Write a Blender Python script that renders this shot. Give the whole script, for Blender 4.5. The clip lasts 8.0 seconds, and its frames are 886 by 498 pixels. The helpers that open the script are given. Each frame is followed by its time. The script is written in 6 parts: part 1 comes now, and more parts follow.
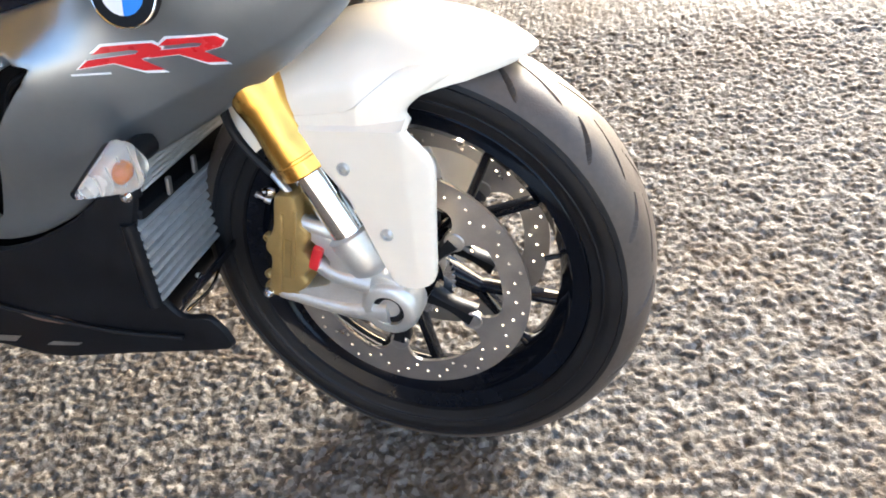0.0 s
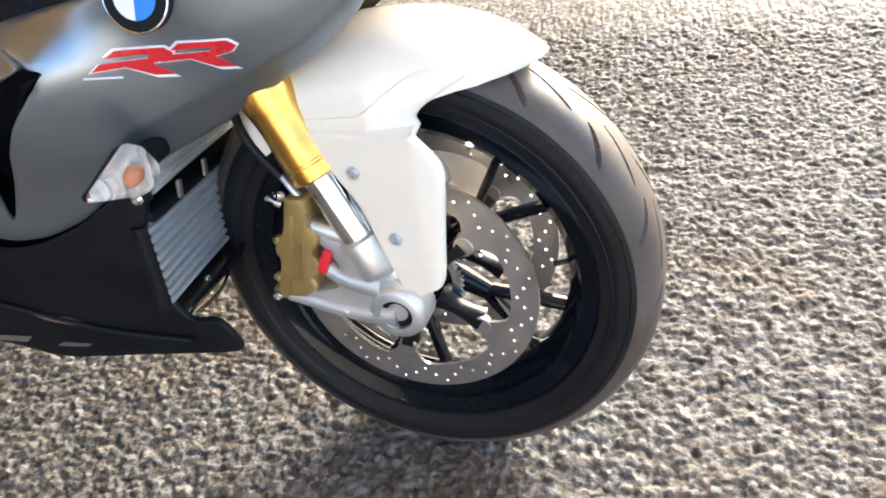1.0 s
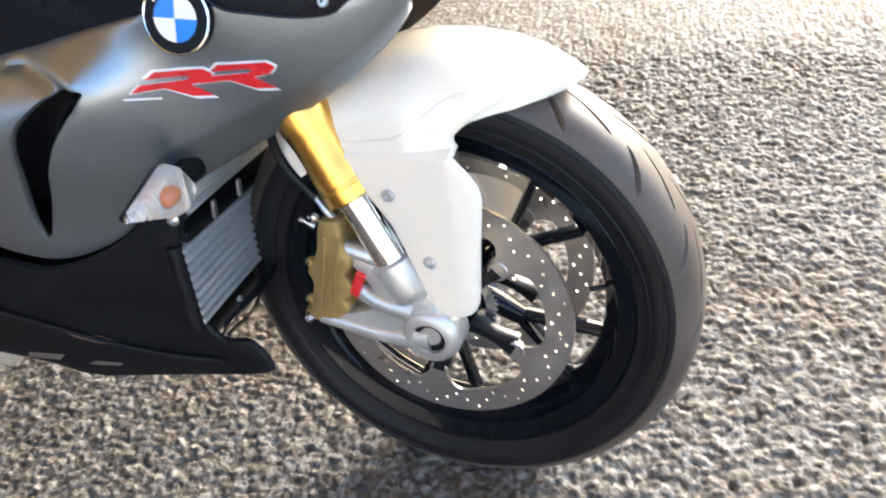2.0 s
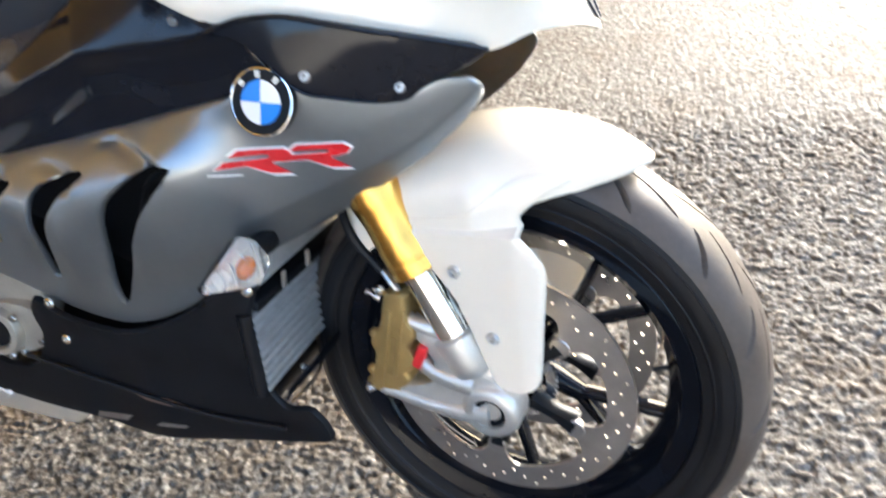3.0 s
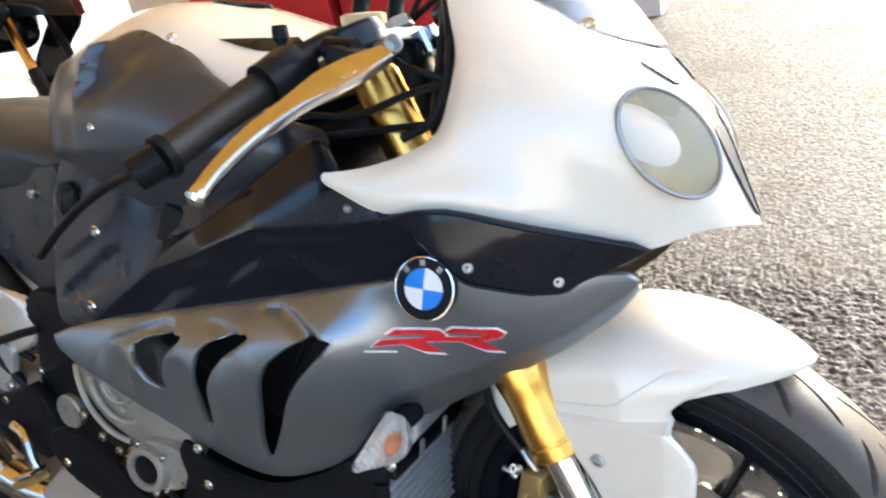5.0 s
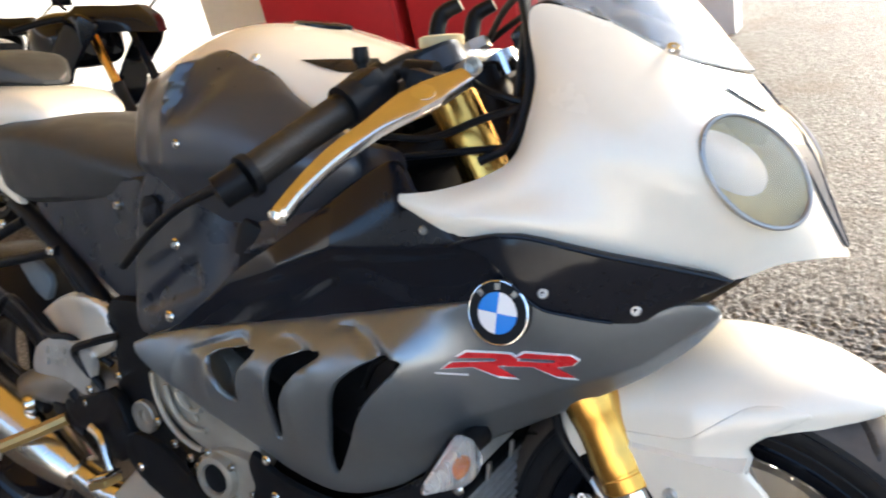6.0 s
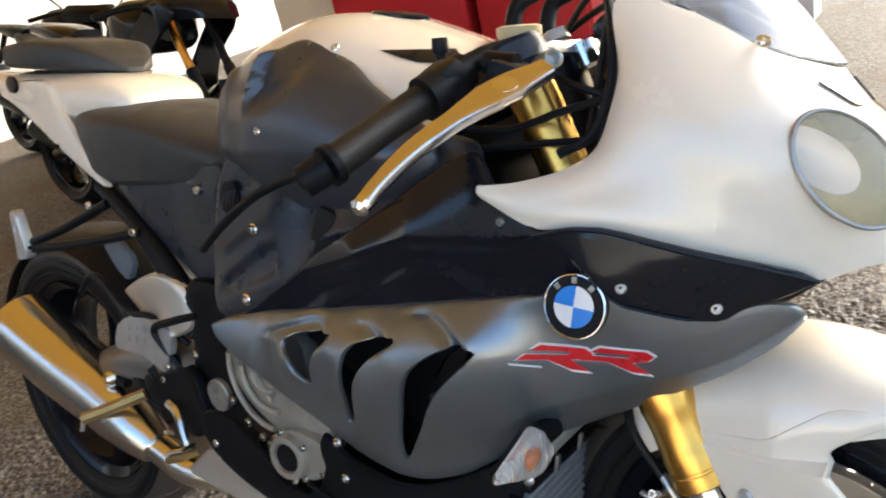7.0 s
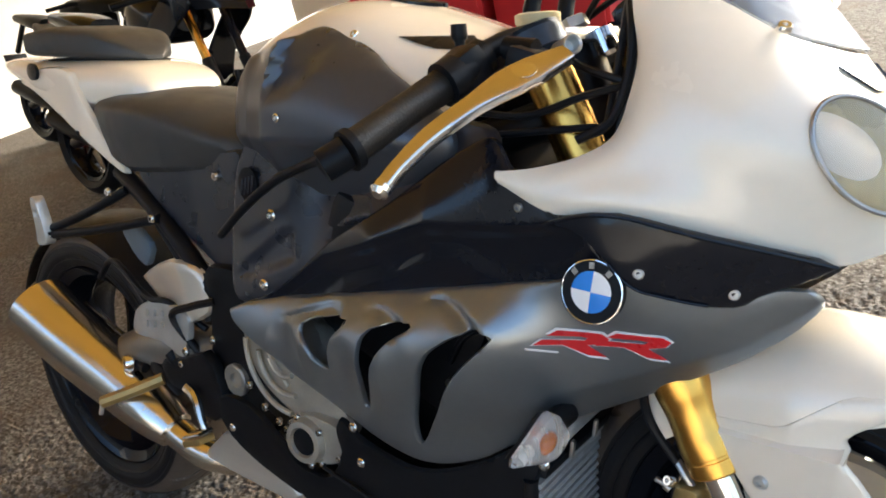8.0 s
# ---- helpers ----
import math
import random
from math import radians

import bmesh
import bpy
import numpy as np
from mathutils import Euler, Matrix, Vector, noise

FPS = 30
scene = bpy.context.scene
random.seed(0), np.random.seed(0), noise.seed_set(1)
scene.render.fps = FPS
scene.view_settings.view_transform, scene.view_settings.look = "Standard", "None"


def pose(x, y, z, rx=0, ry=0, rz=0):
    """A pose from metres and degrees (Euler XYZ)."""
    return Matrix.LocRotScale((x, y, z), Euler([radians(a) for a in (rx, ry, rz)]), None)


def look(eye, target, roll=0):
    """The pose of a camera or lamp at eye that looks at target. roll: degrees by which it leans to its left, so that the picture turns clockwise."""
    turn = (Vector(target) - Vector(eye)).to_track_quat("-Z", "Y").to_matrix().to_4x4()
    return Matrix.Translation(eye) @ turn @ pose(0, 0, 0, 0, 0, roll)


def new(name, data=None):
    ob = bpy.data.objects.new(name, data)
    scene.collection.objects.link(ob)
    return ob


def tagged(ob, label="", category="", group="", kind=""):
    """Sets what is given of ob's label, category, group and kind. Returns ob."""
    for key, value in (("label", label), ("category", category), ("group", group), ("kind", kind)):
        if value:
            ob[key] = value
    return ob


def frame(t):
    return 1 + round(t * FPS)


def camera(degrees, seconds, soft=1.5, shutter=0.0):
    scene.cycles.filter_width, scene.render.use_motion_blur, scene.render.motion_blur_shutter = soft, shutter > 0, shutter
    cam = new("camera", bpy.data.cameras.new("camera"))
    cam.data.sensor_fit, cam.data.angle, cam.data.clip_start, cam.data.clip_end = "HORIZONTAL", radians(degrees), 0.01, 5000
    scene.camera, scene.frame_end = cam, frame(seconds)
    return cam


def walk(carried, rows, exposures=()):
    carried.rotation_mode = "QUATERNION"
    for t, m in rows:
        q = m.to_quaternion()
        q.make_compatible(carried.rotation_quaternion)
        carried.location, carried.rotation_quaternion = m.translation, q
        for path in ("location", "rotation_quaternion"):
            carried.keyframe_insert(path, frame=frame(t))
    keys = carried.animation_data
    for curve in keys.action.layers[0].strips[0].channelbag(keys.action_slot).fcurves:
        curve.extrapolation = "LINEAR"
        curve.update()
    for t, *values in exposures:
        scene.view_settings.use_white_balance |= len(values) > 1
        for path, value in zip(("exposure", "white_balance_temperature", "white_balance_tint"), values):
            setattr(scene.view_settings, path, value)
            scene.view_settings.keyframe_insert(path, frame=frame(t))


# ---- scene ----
# ---- camera and its walk ----
cam = camera(60.57, 8.0, soft=1.8, shutter=0.9)
PATH = [
    (0, 0.2456, -0.6170, 0.9761, 46.25, 8.16, 9.63),
    (0.5, 0.2472, -0.6160, 0.9770, 46.33, 8.26, 9.95),
    (1, 0.2465, -0.6145, 0.9788, 46.47, 8.37, 10.44),
    (1.2, 0.2431, -0.6094, 0.9742, 46.58, 8.78, 10.40),
    (2.3, 0.2304, -0.6047, 0.9820, 49.43, 9.32, 13.41),
    (2.5, 0.2321, -0.6099, 0.9867, 50.54, 9.72, 14.24),
    (3, 0.2181, -0.6059, 1.0012, 53.27, 10.17, 16.15),
    (3.5, 0.2058, -0.5997, 1.0261, 56.13, 10.44, 18.34),
    (4, 0.1949, -0.5944, 1.0549, 58.75, 10.39, 20.67),
    (4.5, 0.1830, -0.5877, 1.0671, 61.41, 10.65, 22.96),
    (4.7, 0.1798, -0.5887, 1.0715, 62.31, 10.87, 23.71),
    (5.8, 0.1633, -0.5854, 1.0891, 64.70, 11.88, 28.48),
    (6, 0.1612, -0.5894, 1.0876, 65.25, 11.79, 29.68),
    (6.5, 0.1521, -0.5961, 1.0951, 65.27, 12.10, 32.08),
    (7, 0.1478, -0.5998, 1.0975, 65.20, 12.45, 34.30),
    (7.5, 0.1464, -0.6066, 1.0952, 65.07, 12.55, 35.27),
    (8, 0.1467, -0.6094, 1.0936, 64.87, 12.47, 35.36),
]
walk(cam, [(t, pose(x, y, z, rx, ry, rz)) for t, x, y, z, rx, ry, rz in PATH],
     exposures=[(0.0, 2.90, 5850, 9), (2.5, 2.88, 5650, 8), (4.5, 2.64, 5550, 7), (6.0, 2.34, 5700, 8), (8.0, 2.04, 5900, 7)])

from mathutils.geometry import delaunay_2d_cdt

# ---- world and light ----
LEAN, STEER, RAKE = 13.92, -6.37, 23.9
SUN_UP, SUN_TURN = 20.0, 17.0
world = bpy.data.worlds.new("world")
scene.world = world
world.use_nodes = True
wn = world.node_tree
sky = wn.nodes.new("ShaderNodeTexSky")
sky.sky_type, sky.sun_disc = "NISHITA", False
sky.sun_elevation, sky.sun_rotation = radians(SUN_UP), radians(SUN_TURN)
sky.air_density, sky.dust_density, sky.ozone_density = 1.0, 4.0, 0.6
wn.links.new(sky.outputs[0], wn.nodes["Background"].inputs[0])
wn.nodes["Background"].inputs[1].default_value = 0.15
sun = new("sun", bpy.data.lights.new("sun", "SUN"))
sun.data.energy, sun.data.angle, sun.data.color = 1.35, radians(18), (1.0, 0.96, 0.90)
sun.matrix_world = look((0, 0, 0), (-math.sin(radians(SUN_TURN)) * math.cos(radians(SUN_UP)),
                                    -math.cos(radians(SUN_TURN)) * math.cos(radians(SUN_UP)), -math.sin(radians(SUN_UP))))

# ---- materials ----
def material(name, color, rough=0.5, metal=0.0, coat=0.0, vary=0.15, scale=30.0, bump=0.0, bump_scale=400.0, rough_vary=0.1,
             aniso=0.0, transmission=0.0, ior=1.45, spec=0.5):
    m = bpy.data.materials.new(name)
    m.use_nodes = True
    n, l = m.node_tree.nodes, m.node_tree.links
    b = n["Principled BSDF"]
    b.inputs["Metallic"].default_value = metal
    b.inputs["Coat Weight"].default_value = coat
    b.inputs["Coat Roughness"].default_value = 0.04
    b.inputs["Anisotropic"].default_value = aniso
    b.inputs["Transmission Weight"].default_value = transmission
    b.inputs["IOR"].default_value = ior
    b.inputs["Specular IOR Level"].default_value = spec
    tc = n.new("ShaderNodeTexCoord")
    n1 = n.new("ShaderNodeTexNoise")
    n1.inputs["Scale"].default_value, n1.inputs["Detail"].default_value = scale, 5
    l.new(tc.outputs["Object"], n1.inputs["Vector"])
    n2 = n.new("ShaderNodeTexNoise")
    n2.inputs["Scale"].default_value, n2.inputs["Detail"].default_value = scale * 12, 2
    l.new(tc.outputs["Object"], n2.inputs["Vector"])
    add = n.new("ShaderNodeMath")
    add.operation = "MULTIPLY_ADD"
    add.inputs[1].default_value = 0.35
    l.new(n2.outputs["Fac"], add.inputs[0])
    l.new(n1.outputs["Fac"], add.inputs[2])
    ramp = n.new("ShaderNodeMapRange")
    ramp.inputs["From Min"].default_value, ramp.inputs["From Max"].default_value = 0.45, 0.9
    ramp.inputs["To Min"].default_value, ramp.inputs["To Max"].default_value = 1 - vary, 1 + vary
    l.new(add.outputs[0], ramp.inputs["Value"])
    mix = n.new("ShaderNodeVectorMath")
    mix.operation = "SCALE"
    mix.inputs[0].default_value = color
    l.new(ramp.outputs[0], mix.inputs["Scale"])
    l.new(mix.outputs[0], b.inputs["Base Color"])
    rr = n.new("ShaderNodeMapRange")
    rr.inputs["From Min"].default_value, rr.inputs["From Max"].default_value = 0.3, 0.7
    rr.inputs["To Min"].default_value, rr.inputs["To Max"].default_value = max(0.02, rough * (1 - rough_vary * 2)), min(1, rough * (1 + rough_vary * 2))
    l.new(n1.outputs["Fac"], rr.inputs["Value"])
    l.new(rr.outputs[0], b.inputs["Roughness"])
    if bump:
        n3 = n.new("ShaderNodeTexNoise")
        n3.inputs["Scale"].default_value, n3.inputs["Detail"].default_value = bump_scale, 3
        l.new(tc.outputs["Object"], n3.inputs["Vector"])
        bp = n.new("ShaderNodeBump")
        bp.inputs["Strength"].default_value, bp.inputs["Distance"].default_value = 1.0, bump
        l.new(n3.outputs["Fac"], bp.inputs["Height"])
        l.new(bp.outputs[0], b.inputs["Normal"])
    return m


GREY = material("satin_grey_paint", (0.268, 0.290, 0.306), 0.36, 0.84, 0.0, 0.05, 9, 0.00004, 900)
# Same paint as GREY, darkened to stand for the tank's dim reflections.
SHADEDGREY = material("shaded_satin_grey_paint", (0.085, 0.092, 0.108), 0.32, 0.6, 0.0, 0.06, 9, 0.00004, 900)
WHITE = material("pearl_white_paint", (0.81, 0.73, 0.60), 0.24, 0.0, 1.0, 0.03, 6, 0.00002, 1200)
BLACK = material("gloss_black_plastic", (0.008, 0.009, 0.013), 0.13, 0.0, 0.0, 0.2, 12, rough_vary=0.03, spec=0.38)
MATT = material("matt_black_plastic", (0.0065, 0.007, 0.0085), 0.38, 0.0, 0.0, 0.25, 25, 0.0002, 700, spec=0.18)
FRAMEGREY = material("dark_grey_plastic", (0.019, 0.0215, 0.029), 0.30, 0.0, 0.0, 0.2, 18, 0.0001, 900, spec=0.5)
GLOSSRIM = material("gloss_black_rim", (0.004, 0.005, 0.008), 0.06, 0.0, 0.0, 0.2, 20, spec=0.22)
DUSTY = material("worn_tread_rubber", (0.074, 0.058, 0.046), 0.5, 0.0, 0.0, 0.25, 12, 0.0003, 500)
RUBBER = material("tyre_rubber", (0.009, 0.009, 0.010), 0.45, 0.0, 0.0, 0.25, 16, 0.0003, 500, spec=0.22)
GOLD = material("gold_anodised", (0.80, 0.45, 0.10), 0.26, 1.0, 0.0, 0.05, 30, rough_vary=0.03)
BRASS = material("caliper_gold", (0.42, 0.29, 0.11), 0.42, 0.7, 0.0, 0.12, 40, 0.0002, 800)
CHROME = material("chrome", (0.86, 0.86, 0.87), 0.06, 1.0, 0.0, 0.02, 25, rough_vary=0.03)
ALU = material("cast_aluminium", (0.62, 0.61, 0.58), 0.40, 0.75, 0.0, 0.10, 35, 0.0003, 600)
POLISHED = material("polished_aluminium", (0.82, 0.79, 0.74), 0.18, 1.0, 0.0, 0.04, 25, rough_vary=0.03)
STEEL = material("brushed_steel", (0.76, 0.71, 0.64), 0.19, 1.0, 0.0, 0.03, 12, 0.0, 400, 0.03)
DISC = material("disc_steel", (0.40, 0.38, 0.36), 0.34, 0.9, 0.0, 0.10, 45, 0.0001, 900)
ENGINE = material("engine_casting", (0.40, 0.37, 0.31), 0.42, 0.6, 0.0, 0.12, 30, 0.0006, 500)
RADIATOR = material("radiator_aluminium", (0.58, 0.58, 0.57), 0.36, 0.6, 0.0, 0.12, 60)
SEATMAT = material("seat_vinyl", (0.040, 0.040, 0.039), 0.50, 0.0, 0.0, 0.15, 25, 0.0003, 900)
RED = material("red_paint", (0.62, 0.02, 0.025), 0.30, 0.0, 0.3, 0.06, 10)
DECALWHITE = material("decal_white", (0.80, 0.80, 0.80), 0.30, 0.0, 0.3, 0.03, 10)
DECALBLUE = material("decal_blue", (0.03, 0.22, 0.70), 0.25, 0.0, 0.5, 0.05, 10)
CLEAR = material("clear_plastic", (0.92, 0.92, 0.92), 0.06, 0.0, 0.0, 0.02, 10, transmission=0.92)
AMBER = material("amber_bulb", (0.75, 0.20, 0.02), 0.25, 0.0, 0.2, 0.1, 40)
YELLOW = material("yellow_paint_mark", (0.65, 0.48, 0.02), 0.5)


# ---- builders ----
def part(name, bm, mat, parent, label="", smooth=True, xf=None, sharp=0.7):
    """One mesh object under a thing or a part."""
    if xf is not None:
        bm.transform(xf)
    bmesh.ops.recalc_face_normals(bm, faces=bm.faces)
    me = bpy.data.meshes.new(name)
    bm.to_mesh(me)
    bm.free()
    if smooth:
        me.shade_smooth()
        me.set_sharp_from_angle(angle=sharp)
    me.materials.append(mat)
    ob = new(name, me)
    ob.parent = parent
    if label:
        tagged(ob, label)
    return ob


def merged(*bms):
    out = bms[0]
    for b in bms[1:]:
        me = bpy.data.meshes.new("tmp")
        b.to_mesh(me)
        b.free()
        out.from_mesh(me)
        bpy.data.meshes.remove(me)
    return out


def spline(points, n, closed=False):
    """n points along a Catmull-Rom curve."""
    p = np.array(points, float)
    k = len(p)
    out = []
    span = k if closed else k - 1
    for i in range(n):
        u = i / n * span if closed else i / (n - 1) * span
        j = min(int(u), span - 1)
        f = u - j
        if closed:
            a, b, c, d = (p[(j + q) % k] for q in (-1, 0, 1, 2))
        else:
            b, c = p[j], p[j + 1]
            a = p[j - 1] if j > 0 else 2 * b - c
            d = p[j + 2] if j + 2 < k else 2 * c - b
        out.append(0.5 * (2 * b + (c - a) * f + (2 * a - 5 * b + 4 * c - d) * f * f + (3 * b - a - 3 * c + d) * f ** 3))
    return np.array(out)


def quads(grid, close_v=False, close_u=False, caps=False):
    """A bmesh from a grid of points [u][v]."""
    bm = bmesh.new()
    g = [[bm.verts.new(tuple(p)) for p in row] for row in grid]
    nu, nv = len(g), len(g[0])
    for i in range(nu if close_u else nu - 1):
        for j in range(nv if close_v else nv - 1):
            a, b = (i + 1) % nu, (j + 1) % nv
            bm.faces.new((g[i][j], g[a][j], g[a][b], g[i][b]))
    if caps:
        bm.faces.new(g[0][::-1])
        bm.faces.new(g[-1])
    return bm


def patch(ctrl, nu, nv):
    """A smooth surface through a grid of control points."""
    rows = [spline(r, nv) for r in ctrl]
    cols = [spline([r[j] for r in rows], nu) for j in range(nv)]
    return [[cols[j][i] for j in range(nv)] for i in range(nu)]


def shell(grid, thick):
    """A patch with thickness: bmesh."""
    bm = quads(grid)
    bmesh.ops.recalc_face_normals(bm, faces=bm.faces)
    bmesh.ops.remove_doubles(bm, verts=bm.verts, dist=1e-5)
    bmesh.ops.solidify(bm, geom=bm.faces[:], thickness=thick)
    return bm


def tube(points, r, n=12, steps=24, taper=None, closed=False):
    """A round bar along a smooth curve."""
    c = spline(points, steps, closed) if len(points) > 2 else np.array([np.array(points[0]) * (1 - u) + np.array(points[1]) * u for u in np.linspace(0, 1, 2)])
    m = len(c)
    rows = []
    t0 = c[1] - c[0]
    up = np.array((0, 0, 1.0)) if abs(t0[2]) < 0.9 * np.linalg.norm(t0) else np.array((0, 1.0, 0))
    for i in range(m):
        t = c[(i + 1) % m] - c[i - 1] if closed else c[min(i + 1, m - 1)] - c[max(i - 1, 0)]
        t /= np.linalg.norm(t)
        s = np.cross(t, up)
        s /= np.linalg.norm(s)
        up = np.cross(s, t)
        rad = r if taper is None else np.interp(i / (m - 1), np.linspace(0, 1, len(taper)), taper)
        rows.append([c[i] + rad * (math.cos(a) * s + math.sin(a) * up) for a in np.linspace(0, 2 * math.pi, n, endpoint=False)])
    return quads(rows, close_v=True, close_u=closed, caps=not closed)


def revolve(profile, origin, axis, n=32, closed=False):
    """A turned form: profile of (along, radius) round an axis."""
    a = Vector(axis).normalized()
    s = a.orthogonal().normalized()
    t = a.cross(s)
    o = Vector(origin)
    rows = [[o + a * d + (s * math.cos(w) + t * math.sin(w)) * max(r, 1e-4) for d, r in profile] for w in np.linspace(0, 2 * math.pi, n, endpoint=False)]
    return quads(rows, close_v=closed, close_u=True)


def turned(profile, origin, axis, n=24):
    """A closed turned form from its axis to its axis."""
    bm = revolve([(profile[0][0], 0), *profile, (profile[-1][0], 0)], origin, axis, n)
    bmesh.ops.remove_doubles(bm, verts=bm.verts, dist=3e-4)
    return bm


def box(center, size, turn=(0, 0, 0), bevel=0.003, segments=2):
    bm = bmesh.new()
    bmesh.ops.create_cube(bm, size=1)
    bmesh.ops.scale(bm, vec=size, verts=bm.verts)
    if bevel:
        bmesh.ops.bevel(bm, geom=bm.edges[:], offset=bevel, segments=segments, affect="EDGES", profile=0.6)
    bm.transform(pose(*center, *turn))
    return bm


def inside(p, poly):
    x, y = p[:, 0][:, None], p[:, 1][:, None]
    a, b = poly, np.roll(poly, -1, 0)
    hit = ((a[:, 1] > y) != (b[:, 1] > y)) & (x < (b[:, 0] - a[:, 0]) * (y - a[:, 1]) / (b[:, 1] - a[:, 1] + 1e-12) + a[:, 0])
    return hit.sum(1) % 2 == 1


def edge_distance(p, poly):
    a, b = poly, np.roll(poly, -1, 0)
    d = b - a
    u = np.clip(((p[:, None] - a) * d).sum(2) / ((d * d).sum(1) + 1e-12), 0, 1)
    return np.linalg.norm(p[:, None] - a - u[..., None] * d, axis=2).min(1)


def rounded(poly, times=2):
    p = np.array(poly, float)
    for _ in range(times):
        q = np.roll(p, -1, 0)
        p = np.stack([0.8 * p + 0.2 * q, 0.2 * p + 0.8 * q], 1).reshape(-1, 2)
    return p


def resampled(poly, cell):
    out = []
    for a, b in zip(poly, np.roll(poly, -1, 0)):
        k = max(1, int(math.ceil(np.linalg.norm(b - a) / cell)))
        out += [a + (b - a) * i / k for i in range(k)]
    return np.array(out)


def skin(outline, depth, holes=(), thick=0.003, cell=0.012, curl=0.006, round_times=2, side=-1):
    """A moulded panel: an outline in x and z with holes, at the depth y = depth(x, z), its rims curled inwards; side -1 is the right of the bike."""
    loops = [resampled(rounded(o, round_times) if round_times else np.array(o, float), cell) for o in (outline, *holes)]
    rim = np.concatenate(loops)
    edges, k = [], 0
    for o in loops:
        edges += [(k + i, k + (i + 1) % len(o)) for i in range(len(o))]
        k += len(o)
    lo, hi = loops[0].min(0), loops[0].max(0)
    gx, gz = np.meshgrid(np.arange(lo[0], hi[0], cell), np.arange(lo[1], hi[1], cell * 0.87), indexing="xy")
    gx = gx + (np.arange(gx.shape[0]) % 2)[:, None] * cell / 2
    g = np.stack([gx.ravel(), gz.ravel()], 1)

    def within(p):
        ok = inside(p, loops[0])
        for h in loops[1:]:
            ok &= ~inside(p, h)
        return ok

    def rim_distance(p):
        return np.min([edge_distance(p, o) for o in loops], 0)

    g = g[within(g)]
    g = g[rim_distance(g) > cell * 0.45]
    extra = []
    if curl:
        for o in loops:
            q = np.roll(o, -1, 0) - np.roll(o, 1, 0)
            q = np.stack([-q[:, 1], q[:, 0]], 1) / (np.linalg.norm(q, axis=1)[:, None] + 1e-9)
            for s in (1, -1):
                e = o + s * q * curl * 0.4
                extra.append(e[within(e)])
        e = np.concatenate(extra)
        g = np.concatenate([g[rim_distance(g) > curl * 0.8], e[rim_distance(e) > curl * 0.3]])
    p = np.concatenate([rim, g])
    vs, _, fs, *_ = delaunay_2d_cdt([Vector(v) for v in p], edges, [], 0, 1e-6)
    q = np.array([tuple(v) for v in vs])
    tri = np.array([f for f in fs if len(f) == 3])
    tri = tri[within(q[tri].mean(1))]
    d = rim_distance(q)
    y = np.array([depth(x, z) for x, z in q])
    if curl:
        w = np.clip(1 - d / curl, 0, 1)
        y = y + curl * (1 - np.sqrt(np.maximum(0, 1 - w * w)))
    front = np.stack([q[:, 0], y, q[:, 1]], 1)
    back = front + (0, thick, 0)
    n = len(q)
    faces = [tuple(t) for t in tri] + [tuple(t[::-1] + n) for t in tri]
    count = {}
    for t in tri:
        for a, b in ((t[0], t[1]), (t[1], t[2]), (t[2], t[0])):
            count[(a, b)] = 1
    faces += [(b, a, a + n, b + n) for a, b in count if (b, a) not in count]
    pts = np.concatenate([front, back])
    if side > 0:
        pts = pts * (1, -1, 1)
    me = bpy.data.meshes.new("tmp")
    me.from_pydata([tuple(v) for v in pts], [], [tuple(int(i) for i in f) for f in faces])
    bm = bmesh.new()
    bm.from_mesh(me)
    bpy.data.meshes.remove(me)
    return bm


def thin_plate(rows):
    """A smooth depth y(x, z) through control points (x, z, y)."""
    c = np.array(rows, float)

    def kernel(r2):
        return 0.5 * r2 * np.log(r2 + 1e-12)

    n = len(c)
    r2 = ((c[:, None, :2] - c[None, :, :2]) ** 2).sum(2)
    big = np.zeros((n + 3, n + 3))
    big[:n, :n] = kernel(r2) + 1e-5 * np.eye(n)
    big[:n, n:] = np.c_[np.ones(n), c[:, :2]]
    big[n:, :n] = big[:n, n:].T
    w = np.linalg.solve(big, np.r_[c[:, 2], 0, 0, 0])

    def depth(x, z):
        return float(kernel((c[:, 0] - x) ** 2 + (c[:, 1] - z) ** 2) @ w[:n] + w[n] + w[n + 1] * x + w[n + 2] * z)

    return depth


def mesh_bm(points, faces):
    me = bpy.data.meshes.new("tmp")
    me.from_pydata(points, [], faces)
    bm = bmesh.new()
    bm.from_mesh(me)
    bpy.data.meshes.remove(me)
    return bm


def bolt(center, axis=(0, -1, 0), r=0.007, h=0.004):
    """A domed hexagon-socket bolt head."""
    return turned([(0, r), (h * 0.5, r), (h, r * 0.75), (h, r * 0.42), (h * 0.3, r * 0.40)], center, axis, 16)

# ---- ground ----
def graded(lo, hi, fine, far, grow=1.12):
    """Coordinates that are close together from lo to hi and wider and wider outside."""
    mid = list(np.arange(lo, hi, fine))
    step, left, right = fine, [mid[0]], [mid[-1]]
    while right[-1] < far:
        step *= grow
        left.append(left[-1] - step)
        right.append(right[-1] + step)
    return np.array(left[:0:-1] + mid + right[1:])


def lattice(ix, iy, k):
    h = (ix * 374761393 + iy * 668265263 + k * 2147483647) & 0xFFFFFFFF
    h = ((h ^ (h >> 13)) * 1274126177) & 0xFFFFFFFF
    return ((h ^ (h >> 16)) & 0xFFFF) / 65535.0


